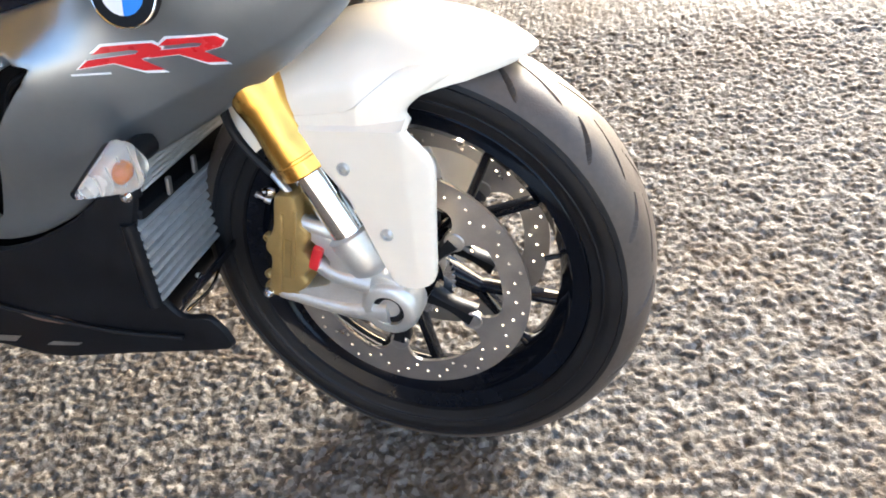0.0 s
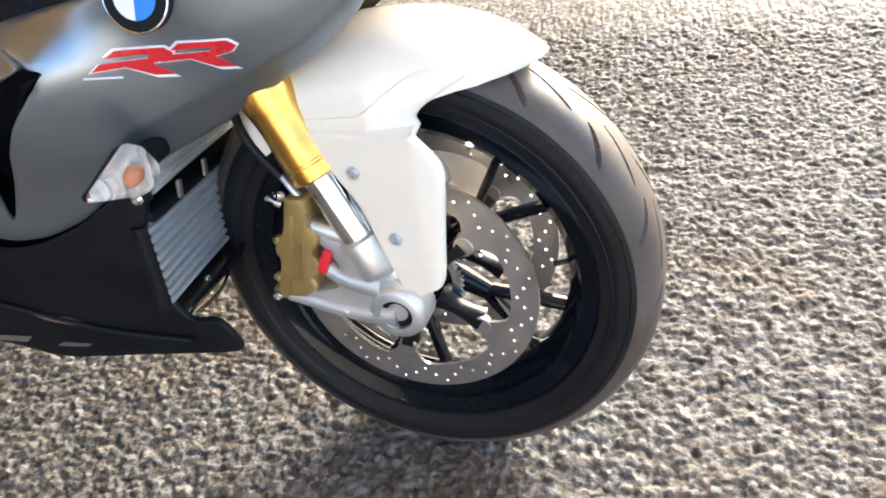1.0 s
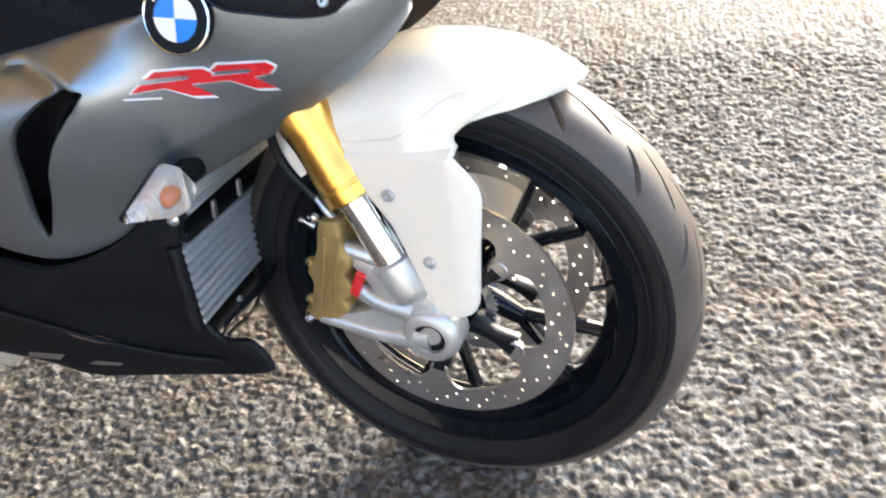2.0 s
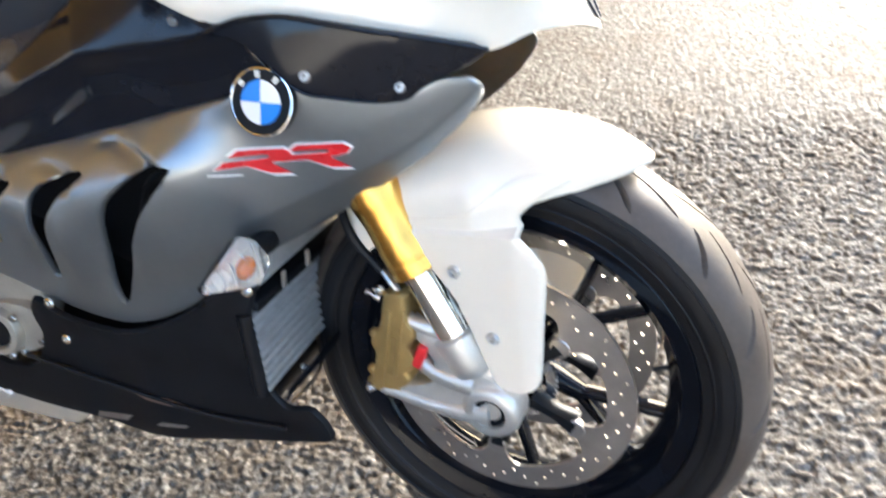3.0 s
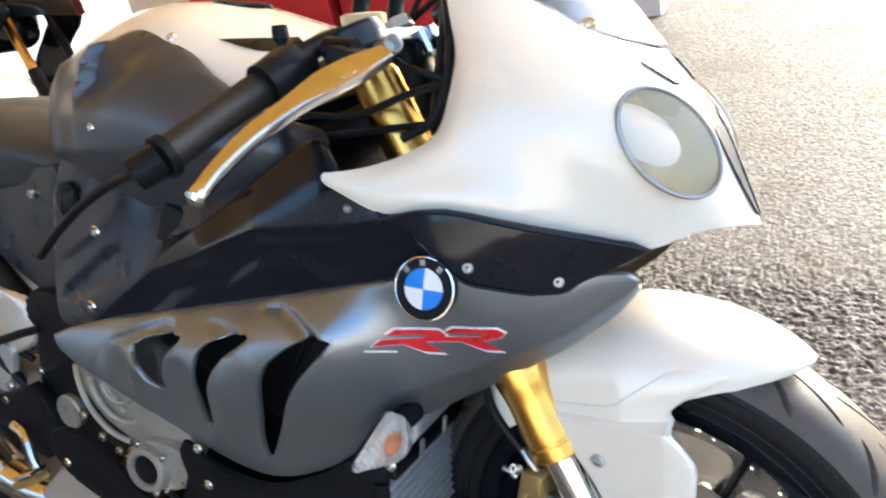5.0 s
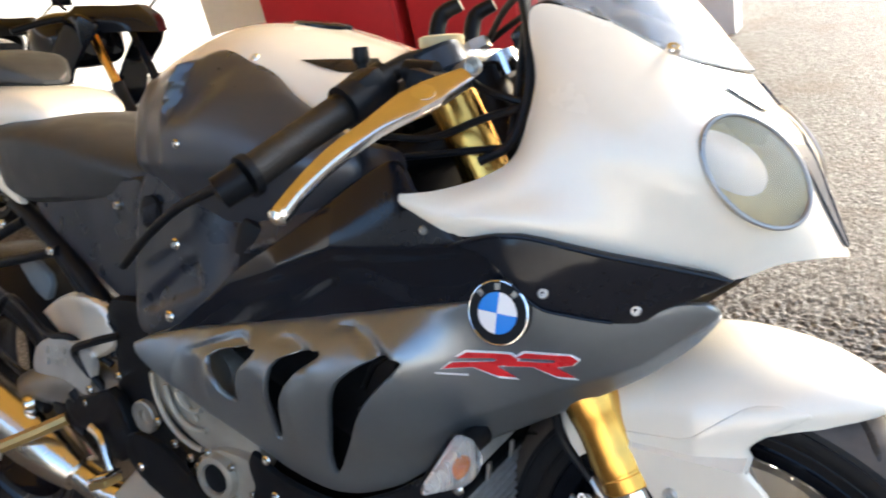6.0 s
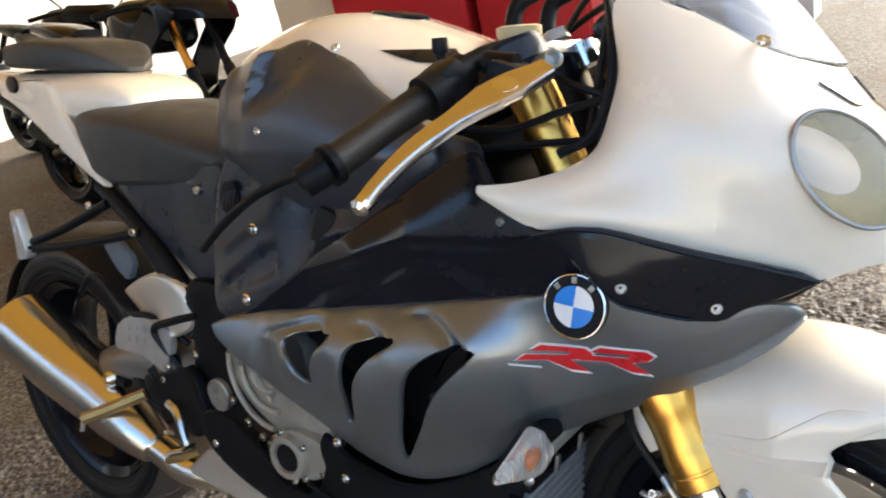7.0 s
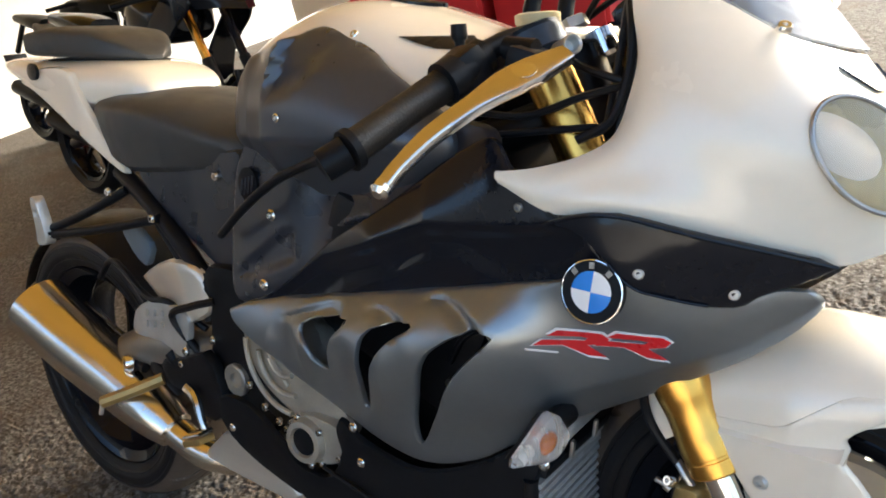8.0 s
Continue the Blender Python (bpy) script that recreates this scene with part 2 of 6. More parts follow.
def pebbles(x, y, cell, k):
    """Height 0..1 of a bed of rounded stones."""
    ix, iy = np.floor(x / cell).astype(np.int64), np.floor(y / cell).astype(np.int64)
    best = np.full(x.shape, 9.0)
    lift = np.zeros(x.shape)
    for dx in (-1, 0, 1):
        for dy in (-1, 0, 1):
            jx, jy = ix + dx, iy + dy
            cx = (jx + 0.15 + 0.7 * lattice(jx, jy, k)) * cell
            cy = (jy + 0.15 + 0.7 * lattice(jx, jy, k + 1)) * cell
            size = 0.65 + 0.6 * lattice(jx, jy, k + 2)
            turn = 3.14 * lattice(jx, jy, k + 4)
            ux, uy = x - cx, y - cy
            a, b = ux * np.cos(turn) + uy * np.sin(turn), (-ux * np.sin(turn) + uy * np.cos(turn)) * 1.5
            d = np.sqrt(a * a + b * b) / (cell * size)
            near = d < best
            best = np.where(near, d, best)
            lift = np.where(near, lattice(jx, jy, k + 3), lift)
    return np.sqrt(np.maximum(0, 1 - np.minimum(best, 1) ** 2)) * (0.35 + 0.65 * lift)


def build_ground():
    xs, ys = graded(-1.95, 0.90, 0.0031, 400, 1.07), graded(-0.30, 1.15, 0.0031, 400, 1.07)
    x, y = np.meshgrid(xs, ys, indexing="xy")
    far = np.maximum(np.maximum(-1.95 - x, x - 0.90), np.maximum(-0.30 - y, y - 1.15))
    fade = np.clip(1 - far / 0.6, 0, 1)
    z = 0.0066 * pebbles(x, y, 0.0135, 1) + 0.0050 * pebbles(x + 3, y + 5, 0.0090, 7) + 0.0035 * pebbles(x + 7, y + 2, 0.030, 13)
    z = (z - 0.0085) * fade
    nx, ny = len(xs), len(ys)
    me = bpy.data.meshes.new("ground")
    idx = np.arange(nx * ny).reshape(ny, nx)
    f = np.stack([idx[:-1, :-1], idx[:-1, 1:], idx[1:, 1:], idx[1:, :-1]], -1).reshape(-1, 4)
    me.vertices.add(nx * ny)
    me.vertices.foreach_set("co", np.stack([x, y, z], -1).ravel())
    me.loops.add(f.size)
    me.loops.foreach_set("vertex_index", f.ravel())
    me.polygons.add(len(f))
    me.polygons.foreach_set("loop_start", np.arange(0, f.size, 4))
    me.update(calc_edges=True)
    me.validate()
    me.shade_smooth()
    m = bpy.data.materials.new("exposed_aggregate")
    m.use_nodes = True
    n, l = m.node_tree.nodes, m.node_tree.links
    b = n["Principled BSDF"]
    tc = n.new("ShaderNodeTexCoord")

    def noise_node(scale, detail):
        t = n.new("ShaderNodeTexNoise")
        t.inputs["Scale"].default_value, t.inputs["Detail"].default_value = scale, detail
        l.new(tc.outputs["Object"], t.inputs["Vector"])
        return t

    stone = n.new("ShaderNodeTexVoronoi")
    stone.inputs["Scale"].default_value = 110
    l.new(tc.outputs["Object"], stone.inputs["Vector"])
    tone = n.new("ShaderNodeValToRGB")
    tone.color_ramp.elements[0].color, tone.color_ramp.elements[1].color = (0.058, 0.047, 0.036, 1), (0.205, 0.190, 0.168, 1)
    mid = tone.color_ramp.elements.new(0.5)
    mid.color = (0.102, 0.090, 0.074, 1)
    sep = n.new("ShaderNodeSeparateColor")
    l.new(stone.outputs["Color"], sep.inputs[0])
    l.new(sep.outputs[0], tone.inputs[0])
    rust = noise_node(2.2, 6)
    mask = n.new("ShaderNodeMapRange")
    mask.inputs["From Min"].default_value, mask.inputs["From Max"].default_value = 0.50, 0.72
    mask.inputs["To Max"].default_value = 0.75
    l.new(rust.outputs["Fac"], mask.inputs["Value"])
    mix = n.new("ShaderNodeMix")
    mix.data_type = "RGBA"
    l.new(mask.outputs[0], mix.inputs["Factor"])
    l.new(tone.outputs[0], mix.inputs["A"])
    mix.inputs["B"].default_value = (0.090, 0.062, 0.036, 1)
    l.new(mix.outputs["Result"], b.inputs["Base Color"])
    rough = n.new("ShaderNodeMapRange")
    rough.inputs["To Min"].default_value, rough.inputs["To Max"].default_value = 0.58, 0.85
    l.new(sep.outputs[1], rough.inputs["Value"])
    l.new(rough.outputs[0], b.inputs["Roughness"])
    grain, fine = noise_node(260, 4), noise_node(75, 5)
    add = n.new("ShaderNodeMath")
    add.operation = "MULTIPLY_ADD"
    add.inputs[1].default_value = 2.0
    l.new(fine.outputs["Fac"], add.inputs[0])
    l.new(grain.outputs["Fac"], add.inputs[2])
    bp = n.new("ShaderNodeBump")
    bp.inputs["Strength"].default_value, bp.inputs["Distance"].default_value = 0.8, 0.0022
    lump = n.new("ShaderNodeTexVoronoi")
    lump.feature, lump.inputs["Scale"].default_value = "SMOOTH_F1", 62
    wob = n.new("ShaderNodeVectorMath")
    wob.operation = "MULTIPLY_ADD"
    wob.inputs[1].default_value = (0.012, 0.012, 0.012)
    l.new(fine.outputs["Color"], wob.inputs[0])
    l.new(tc.outputs["Object"], wob.inputs[2])
    l.new(wob.outputs[0], lump.inputs["Vector"])
    total = n.new("ShaderNodeMath")
    total.operation = "MULTIPLY_ADD"
    total.inputs[1].default_value = -1.6
    l.new(lump.outputs["Distance"], total.inputs[0])
    l.new(add.outputs[0], total.inputs[2])
    l.new(total.outputs[0], bp.inputs["Height"])
    l.new(bp.outputs[0], b.inputs["Normal"])
    b.inputs["Specular IOR Level"].default_value = 0.18
    me.materials.append(m)
    return tagged(new("ground", me), "rough grey-brown exposed aggregate paving, slightly damp", "ground", kind="structure")


build_ground()

# ---- motorcycle ----
bike = tagged(new("motorcycle"), "white and grey sport motorcycle leaning on its side stand", "motorcycle")
bike.matrix_basis = pose(0, 0, 0, -LEAN, 0, 0)
PIVOT = Vector((0.096, 0, 0))
AXIS = Vector((-math.sin(radians(RAKE)), 0, math.cos(radians(RAKE))))
FRONT = Matrix.Translation(PIVOT) @ Matrix.Rotation(radians(STEER), 4, AXIS) @ Matrix.Translation(-PIVOT)
AXLE = Vector((0, 0, 0.30))
REAR = Vector((-1.432, 0, 0.32))
SIDE = (0, 1, 0)


def ring_angle(origin, r, a, y):
    return Vector((origin[0] + r * math.cos(a), y, origin[2] + r * math.sin(a)))


def tyre_ring(u, half, outer, bead):
    """Sideways offset and radius of the tyre's outside, from bead (-1) over the crown (0) to bead (1)."""
    t = np.abs(u)
    y = np.where(t < 0.85, half * np.sin(u * np.pi / 2 * 1.18), half * np.sign(u) * (1 - 0.9 * (t - 0.85)))
    return y, outer - (outer - bead) * t ** 2.35


def tread_band(origin, half, outer, bead, xf, around, across):
    """The tread of a road tyre with two rows of slanting cuts on each side."""
    w, u = np.meshgrid(np.linspace(0, 2 * np.pi, around, endpoint=False), np.linspace(-0.68, 0.68, across), indexing="ij")
    y, r = tyre_ring(u, half, outer, bead)
    t = np.abs(u)
    turn = w * 17 / (2 * np.pi) + np.where(u > 0, 0.5, 0.0)
    for lo, hi, shift, drift, wide in ((0.04, 0.27, 0.0, 0.70, 0.040), (0.22, 0.58, -0.12, 0.42, 0.040)):
        v = np.clip((t - lo) / (hi - lo), 0, 1)
        ph = (turn + shift + drift * v ** 0.75) % 1.0
        deep = (t > lo) & (t < hi) & (np.minimum(ph, 1 - ph) < wide * (1 - np.abs(2 * v - 1) ** 4))
        r = np.where(deep, np.minimum(r, tyre_ring(u, half, outer, bead)[1] - 0.0075), r)
    p = np.stack([origin[0] + r * np.cos(w), origin[1] + y, origin[2] + r * np.sin(w)], -1).reshape(-1, 3)
    i = np.arange(around * across).reshape(around, across)
    j = np.roll(i, -1, 0)
    f = np.stack([i[:, :-1], j[:, :-1], j[:, 1:], i[:, 1:]], -1).reshape(-1, 4)
    bm = mesh_bm(p.tolist(), f.tolist())
    bm.transform(xf)
    return bm


def sidewall(origin, half, outer, bead, xf, s):
    """One sidewall with two moulded ribs, turned in at the bead."""
    us = np.r_[np.linspace(0.68, 0.735, 4), 0.74, np.linspace(0.75, 0.90, 8), 0.91, np.linspace(0.92, 1, 5)]
    y, r = tyre_ring(us, half, outer, bead)
    y = y + np.where((us == 0.74) | (us == 0.91), 0.0014, 0)
    prof = [(s * a, b) for a, b in zip(y, r)] + [(s * y[-1] * 0.8, bead - 0.006), (0, bead - 0.006)]
    bm = revolve(prof, origin, SIDE, 144)
    bm.transform(xf)
    return bm


def rim(origin, half, edge, well, xf):
    p = [(half, edge), (half * 0.96, edge + 0.003), (half * 0.86, edge - 0.004), (half * 0.80, edge - 0.014), (half * 0.62, edge - 0.018), (half * 0.45, well + 0.004),
         (half * 0.2, well), (-half * 0.2, well), (-half * 0.45, well + 0.004), (-half * 0.62, edge - 0.018), (-half * 0.80, edge - 0.014), (-half * 0.86, edge - 0.004), (-half * 0.96, edge + 0.003), (-half, edge)]
    q = [(-half * 0.90, edge - 0.010), (-half * 0.84, edge - 0.020), (-half * 0.6, edge - 0.026), (-half * 0.42, well - 0.010), (-half * 0.2, well - 0.014), (half * 0.2, well - 0.014), (half * 0.42, well - 0.010), (half * 0.6, edge - 0.026), (half * 0.84, edge - 0.020), (half * 0.90, edge - 0.010)]
    bm = revolve(p + q, origin, SIDE, 96, closed=True)
    bm.transform(xf)
    return bm


def spoke(origin, angle, r0, r1, width, y0, y1, xf):
    """A tapering cast spoke with rounded edges."""
    rows = []
    for u in np.linspace(0, 1, 7):
        r = r0 + (r1 - r0) * u
        w = width * (1.25 - 0.5 * math.sin(math.pi * min(u * 1.1, 1)))
        h = width * (1.5 - 0.3 * math.sin(math.pi * u))
        c = origin + Vector((r * math.cos(angle), y0 + (y1 - y0) * u, r * math.sin(angle)))
        t = Vector((-math.sin(angle), 0, math.cos(angle)))
        rows.append([c + t * (w / 2 * sx) + Vector((0, h / 2 * sy, 0)) for sx, sy in ((-1, -.5), (-.6, -1), (.6, -1), (1, -.5), (1, .5), (.6, 1), (-.6, 1), (-1, .5))])
    bm = quads(rows, close_v=True, caps=True)
    bm.transform(xf)
    return bm


def bar(p, q, width, depth):
    """A tapering cast bar with rounded edges from p to q: width and depth at both ends."""
    p, q = Vector(p), Vector(q)
    t = (q - p).normalized()
    side = Vector((-t.z, 0, t.x))
    rows = []
    for u in np.linspace(0, 1, 6):
        w, h = (width[0] + (width[1] - width[0]) * u) / 2, (depth[0] + (depth[1] - depth[0]) * u) / 2
        rows.append([p + (q - p) * u + side * (w * sx) + Vector((0, h * sy, 0)) for sx, sy in ((-1, -.6), (-.75, -.9), (-.3, -1), (.3, -1), (.75, -.9), (1, -.6), (1, .6), (.75, .9), (.3, 1), (-.3, 1), (-.75, .9), (-1, .6))])
    return quads(rows, close_v=True, caps=True)


def forked_spoke(origin, angle, r0, r1, r2, spread, xf):
    """A spoke that leaves the hub as one stem and forks into two thin branches."""
    stem = bar(ring_angle(origin, r0, angle, 0), ring_angle(origin, r1 + 0.012, angle, 0), (0.030, 0.020), (0.036, 0.022))
    arms = [bar(ring_angle(origin, r1, angle, 0), ring_angle(origin, r2, angle + k * spread, 0), (0.012, 0.011), (0.022, 0.024)) for k in (-1, 1)]
    bm = merged(stem, *arms)
    bm.transform(xf)
    return bm


DISC_PHASE = 0.737


def disc_plate(origin, y, outer, inner, holes, thick, xf):
    """A drilled brake disc with a scalloped inner edge."""
    n = 90
    out = [(origin[0] + outer * math.cos(a), origin[2] + outer * math.sin(a)) for a in np.linspace(0, 2 * math.pi, n, endpoint=False)]
    inn = []
    for a in np.linspace(0, 2 * math.pi, 120, endpoint=False):
        tab = max(0.0, math.cos(2.5 * (a - DISC_PHASE)) ** 2) ** 9
        r = inner - 0.040 * tab
        inn.append((origin[0] + r * math.cos(a), origin[2] + r * math.sin(a)))
    bores = []
    band = outer - inner
    for k in range(holes):
        a = 2 * math.pi * k / holes
        r = inner + band * (0.22, 0.50, 0.78, 0.50)[k % 4]
        bores.append([(origin[0] + r * math.cos(a) + 0.0023 * math.cos(w), origin[2] + r * math.sin(a) + 0.0023 * math.sin(w)) for w in np.linspace(0, 2 * math.pi, 7, endpoint=False)])
    bm = skin(out, lambda x, z: y, [inn, *bores], thick, 0.02, 0, 0)
    bm.transform(xf)
    return bm


def build_wheel(name, origin, half, outer, edge, well, xf, tyre_half, spokes, phase, discs, label):
    hub = merged(turned([(-0.055, 0.020), (-0.055, 0.036), (-0.03, 0.040), (-0.02, 0.030), (0.02, 0.030), (0.03, 0.040), (0.055, 0.036), (0.055, 0.020)], origin, SIDE, 32))
    w = part(name, hub, GLOSSRIM, bike, label, xf=xf)
    part("tyre_tread", tread_band(origin, tyre_half, outer, edge + 0.004, xf, *((1150, 129) if tyre_half < 0.07 else (600, 61))), DUSTY, w, "dusty worn tread with slanting grooves")
    for s in (-1, 1):
        part("tyre_sidewall", sidewall(origin, tyre_half, outer, edge + 0.004, xf, s), RUBBER, w, "black tyre sidewall")
    part("rim", rim(origin, half, edge, well, xf), GLOSSRIM, w, "gloss black cast rim")
    for k in range(spokes):
        a = phase + 2 * math.pi * k / spokes
        if half < 0.07:
            part("spoke", forked_spoke(origin, a, 0.030, 0.080, well - 0.004, radians(13.5), xf), GLOSSRIM, w)
            continue
        part("spoke", spoke(origin, a, 0.030, well - 0.006, 0.012 if half < 0.07 else 0.022, 0, 0, xf), GLOSSRIM, w)
    for y, outer_r, inner_r in discs:
        d = part("brake_disc", disc_plate(origin, origin[1] + y - 0.0025, outer_r, inner_r, 64, 0.005, xf), DISC, w, "drilled steel brake disc", smooth=False)
        s = -1 if y < 0 else 1
        for k in range(5):
            a = DISC_PHASE + 2 * math.pi * k / 5
            arm = spoke(origin + Vector((0, y * 0.86, 0)), a, 0.035, inner_r - 0.030, 0.020, 0, 0, xf)
            part("carrier_arm", arm, MATT, w)
            c = ring_angle(origin, inner_r - 0.028, a, origin[1] + y)
            b = turned([(-0.005, 0.0125), (0.0035, 0.0125), (0.0045, 0.011), (0.0040, 0.0085), (0.0045, 0.006)], c, (0, s, 0), 20)
            part("disc_rivet", b, DISC, w, xf=xf)
    return w


front_wheel = build_wheel("front_wheel", AXLE, 0.0495, 0.300, 0.226, 0.200, FRONT, 0.060, 5, radians(42.5), ((-0.065, 0.160, 0.126), (0.065, 0.160, 0.126)), "front wheel with gloss black cast spokes")
for s in (-1, 1):
    teeth = [((0.061 if k % 4 < 2 else 0.0575) * math.cos(2 * math.pi * k / 192), 0.30 + (0.061 if k % 4 < 2 else 0.0575) * math.sin(2 * math.pi * k / 192)) for k in range(192)]
    hole = [(0.046 * math.cos(2 * math.pi * k / 60), 0.30 + 0.046 * math.sin(2 * math.pi * k / 60)) for k in range(60)]
    part("sensor_ring", skin(teeth, lambda x, z: -0.047, [hole], 0.003, 0.02, 0, 0, side=s), CHROME, front_wheel, "toothed bright sensor ring", smooth=False, xf=FRONT)
part("tyre_valve", tube([(0.198, -0.006, 0.322), (0.182, -0.012, 0.320), (0.168, -0.016, 0.318)], 0.0035, 8, 8), MATT, front_wheel, xf=FRONT)
rear_wheel = build_wheel("rear_wheel", REAR, 0.080, 0.320, 0.226, 0.198, Matrix(), 0.095, 5, 0.2, ((0.075, 0.11, 0.085),), "rear wheel with a wide black tyre")
part("paint_mark", box((0.035, -0.030, 0.078), (0.012, 0.006, 0.003), bevel=0.001), YELLOW, front_wheel, "yellow paint mark on the rim", xf=FRONT)


# -- fender
def fender_section(d):
    """Edge radius, half width and crown radius of the fender at an angle in degrees."""
    return (np.interp(d, (59, 62, 68, 80, 100, 140), (0.322, 0.305, 0.284, 0.256, 0.240, 0.235)),
            np.interp(d, (59, 62, 68, 76, 90, 140), (0.012, 0.040, 0.066, 0.090, 0.112, 0.114)),
            np.interp(d, (59, 70, 90, 110, 140), (0.326, 0.327, 0.323, 0.326, 0.330)))


def front_fender():
    rows = []
    for a in np.radians(np.linspace(59, 126, 30)):
        d = math.degrees(a)
        low, wid, top = fender_section(d)
        half = []
        for u in np.linspace(0, 1, 12):
            y = wid * math.sin(u * math.pi / 2) ** 0.9
            r = low + (top - low) * math.cos(u * math.pi / 2) ** 0.8
            half.append((y, r))
        row = [ring_angle(AXLE, r, a, -y) for y, r in half[::-1]] + [ring_angle(AXLE, r, a, y) for y, r in half[1:]]
        rows.append(row)
    return shell(rows, 0.003)


fender = part("front_fender", front_fender(), WHITE, bike, "pearl white front fender", xf=FRONT)
def fender_depth(x, z):
    """A flat side plate that leans inwards above a crease and runs flush into the fender."""
    flat = -0.119 + 0.25 * max(0, x - 0.045) + 0.02 * max(0, 0.45 - z)
    fold = -0.119 + 0.42 * (z - 0.545 + 0.25 * x) + 0.30 * max(0, x - 0.040)
    if z < 0.53:
        return flat
    d, r = math.degrees(math.atan2(z - AXLE.z, x)), math.hypot(x, z - AXLE.z)
    low, wid, top = fender_section(d)
    k = min(1, max(0, (r - low) / (top - low))) ** 1.25
    return max(flat, fold, -wid * max(0.0, 1 - k * k) ** 0.45 - 0.0020)


GUARD = [(0.104, 0.578), (0.076, 0.589), (0.046, 0.588), (0.020, 0.571), (-0.009, 0.549), (-0.043, 0.546), (-0.086, 0.543), (-0.083, 0.525), (-0.055, 0.488), (-0.028, 0.448), (-0.018, 0.420), (-0.005, 0.378), (0.007, 0.340), (0.019, 0.328), (0.040, 0.329), (0.056, 0.334), (0.063, 0.350), (0.069, 0.418), (0.0735, 0.455), (0.076, 0.490), (0.064, 0.510), (0.050, 0.528), (0.045, 0.541), (0.056, 0.552), (0.080, 0.566)]
for s in (-1, 1):
    g = part("fender_side", skin(GUARD, fender_depth, (), 0.003, 0.005, 0.0045, 1, side=s), WHITE, fender, "white side plate of the fender", xf=FRONT)
    for x, z in ((-0.024, 0.485), (0.013, 0.404)):
        part("fender_bolt", bolt((x, s * -fender_depth(x, z), z), (0, s, 0), 0.0075, 0.005), ALU, fender, xf=FRONT)

# -- fork
def along(p, q, profile, n=28):
    p, q = Vector(p), Vector(q)
    return turned([(d, r) for d, r in profile], p, q - p, n)


FORK_LOW, FORK_HIGH = Vector((-0.004, 0, 0.330)), Vector((-0.004, 0, 0.330)) + AXIS * 0.62
for s in (-1, 1):
    off = Vector((-0.006, s * 0.105, 0))
    a, b = FORK_LOW + off, FORK_HIGH + off
    part("fork_outer_tube", along(a, b, [(0.158, 0.024), (0.159, 0.0295), (0.161, 0.0310), (0.176, 0.0310), (0.1770, 0.0304), (0.180, 0.0304), (0.1810, 0.0311), (0.198, 0.0311), (0.204, 0.0303), (0.214, 0.0295), (0.228, 0.0292), (0.238, 0.0297), (0.246, 0.0306), (0.252, 0.0312), (0.290, 0.0312), (0.300, 0.0290), (0.60, 0.0275), (0.61, 0.022)], 72), GOLD, bike, "gold anodised fork outer tube", xf=FRONT, sharp=0.25)
    part("fork_inner_tube", along(a, b, [(0.03, 0.0215), (0.162, 0.0215)]), CHROME, bike, "chromed fork inner tube", xf=FRONT)
    foot = merged(along(a - AXIS * 0.02, b, [(0.036, 0.016), (0.042, 0.024), (0.052, 0.027), (0.075, 0.0275), (0.092, 0.0285), (0.094, 0.024)]),
                  turned([(-0.022, 0.032), (-0.018, 0.037), (0.010, 0.037), (0.018, 0.034), (0.021, 0.029), (0.021, 0.0205), (0.008, 0.0195)], AXLE + Vector((0, s * 0.105, 0)), (0, s, 0), 28))
    part("fork_foot", foot, ALU, bike, "cast aluminium fork foot", xf=FRONT)
    arms = (tube([(-0.002, s * 0.110, 0.293), (-0.06, s * 0.113, 0.292), (-0.145, s * 0.112, 0.308)], 0.013, 10, 10, (0.019, 0.012, 0.010)),
                  tube([(-0.020, s * 0.110, 0.330), (-0.062, s * 0.113, 0.340), (-0.09, s * 0.110, 0.357)], 0.012, 10, 10, (0.016, 0.012, 0.011)),
                  tube([(-0.045, s * 0.108, 0.392), (-0.085, s * 0.112, 0.408), (-0.115, s * 0.110, 0.415)], 0.010, 10, 10))
    web = skin([(0.030, 0.285), (0.030, 0.318), (0.008, 0.346), (-0.030, 0.356), (-0.050, 0.385), (-0.092, 0.415), (-0.112, 0.422), (-0.114, 0.404), (-0.085, 0.388), (-0.064, 0.352), (-0.092, 0.362), (-0.095, 0.345), (-0.068, 0.330),
                (-0.105, 0.320), (-0.158, 0.318), (-0.162, 0.302), (-0.105, 0.296), (-0.050, 0.278), (-0.010, 0.268), (0.015, 0.270)], lambda x, z: -0.119, (), 0.016, 0.012, 0.006, side=s)
    mount = part("caliper_mount", web, ALU, bike, "cast caliper mount on the fork foot", xf=FRONT)
    for arm in arms:
        part("mount_arm", arm, ALU, mount, xf=FRONT)
    # Matt black plug gives the shade inside the hollow axle end by colour.
    part("axle_hole_shade", turned([(-0.01, 0.0204), (0.004, 0.0204), (0.005, 0.014), (0.002, 0.012)], AXLE + Vector((0, s * 0.116, 0)), (0, s, 0), 24), MATT, bike, xf=FRONT)
    face = [(-0.157, 0.316), (-0.150, 0.332), (-0.139, 0.366), (-0.145, 0.378), (-0.140, 0.392), (-0.127, 0.405), (-0.119, 0.438), (-0.114, 0.452), (-0.087, 0.453), (-0.089, 0.430), (-0.091, 0.413), (-0.083, 0.402), (-0.084, 0.390), (-0.095, 0.377), (-0.087, 0.364), (-0.090, 0.350), (-0.102, 0.341), (-0.097, 0.330), (-0.104, 0.321), (-0.122, 0.311)]
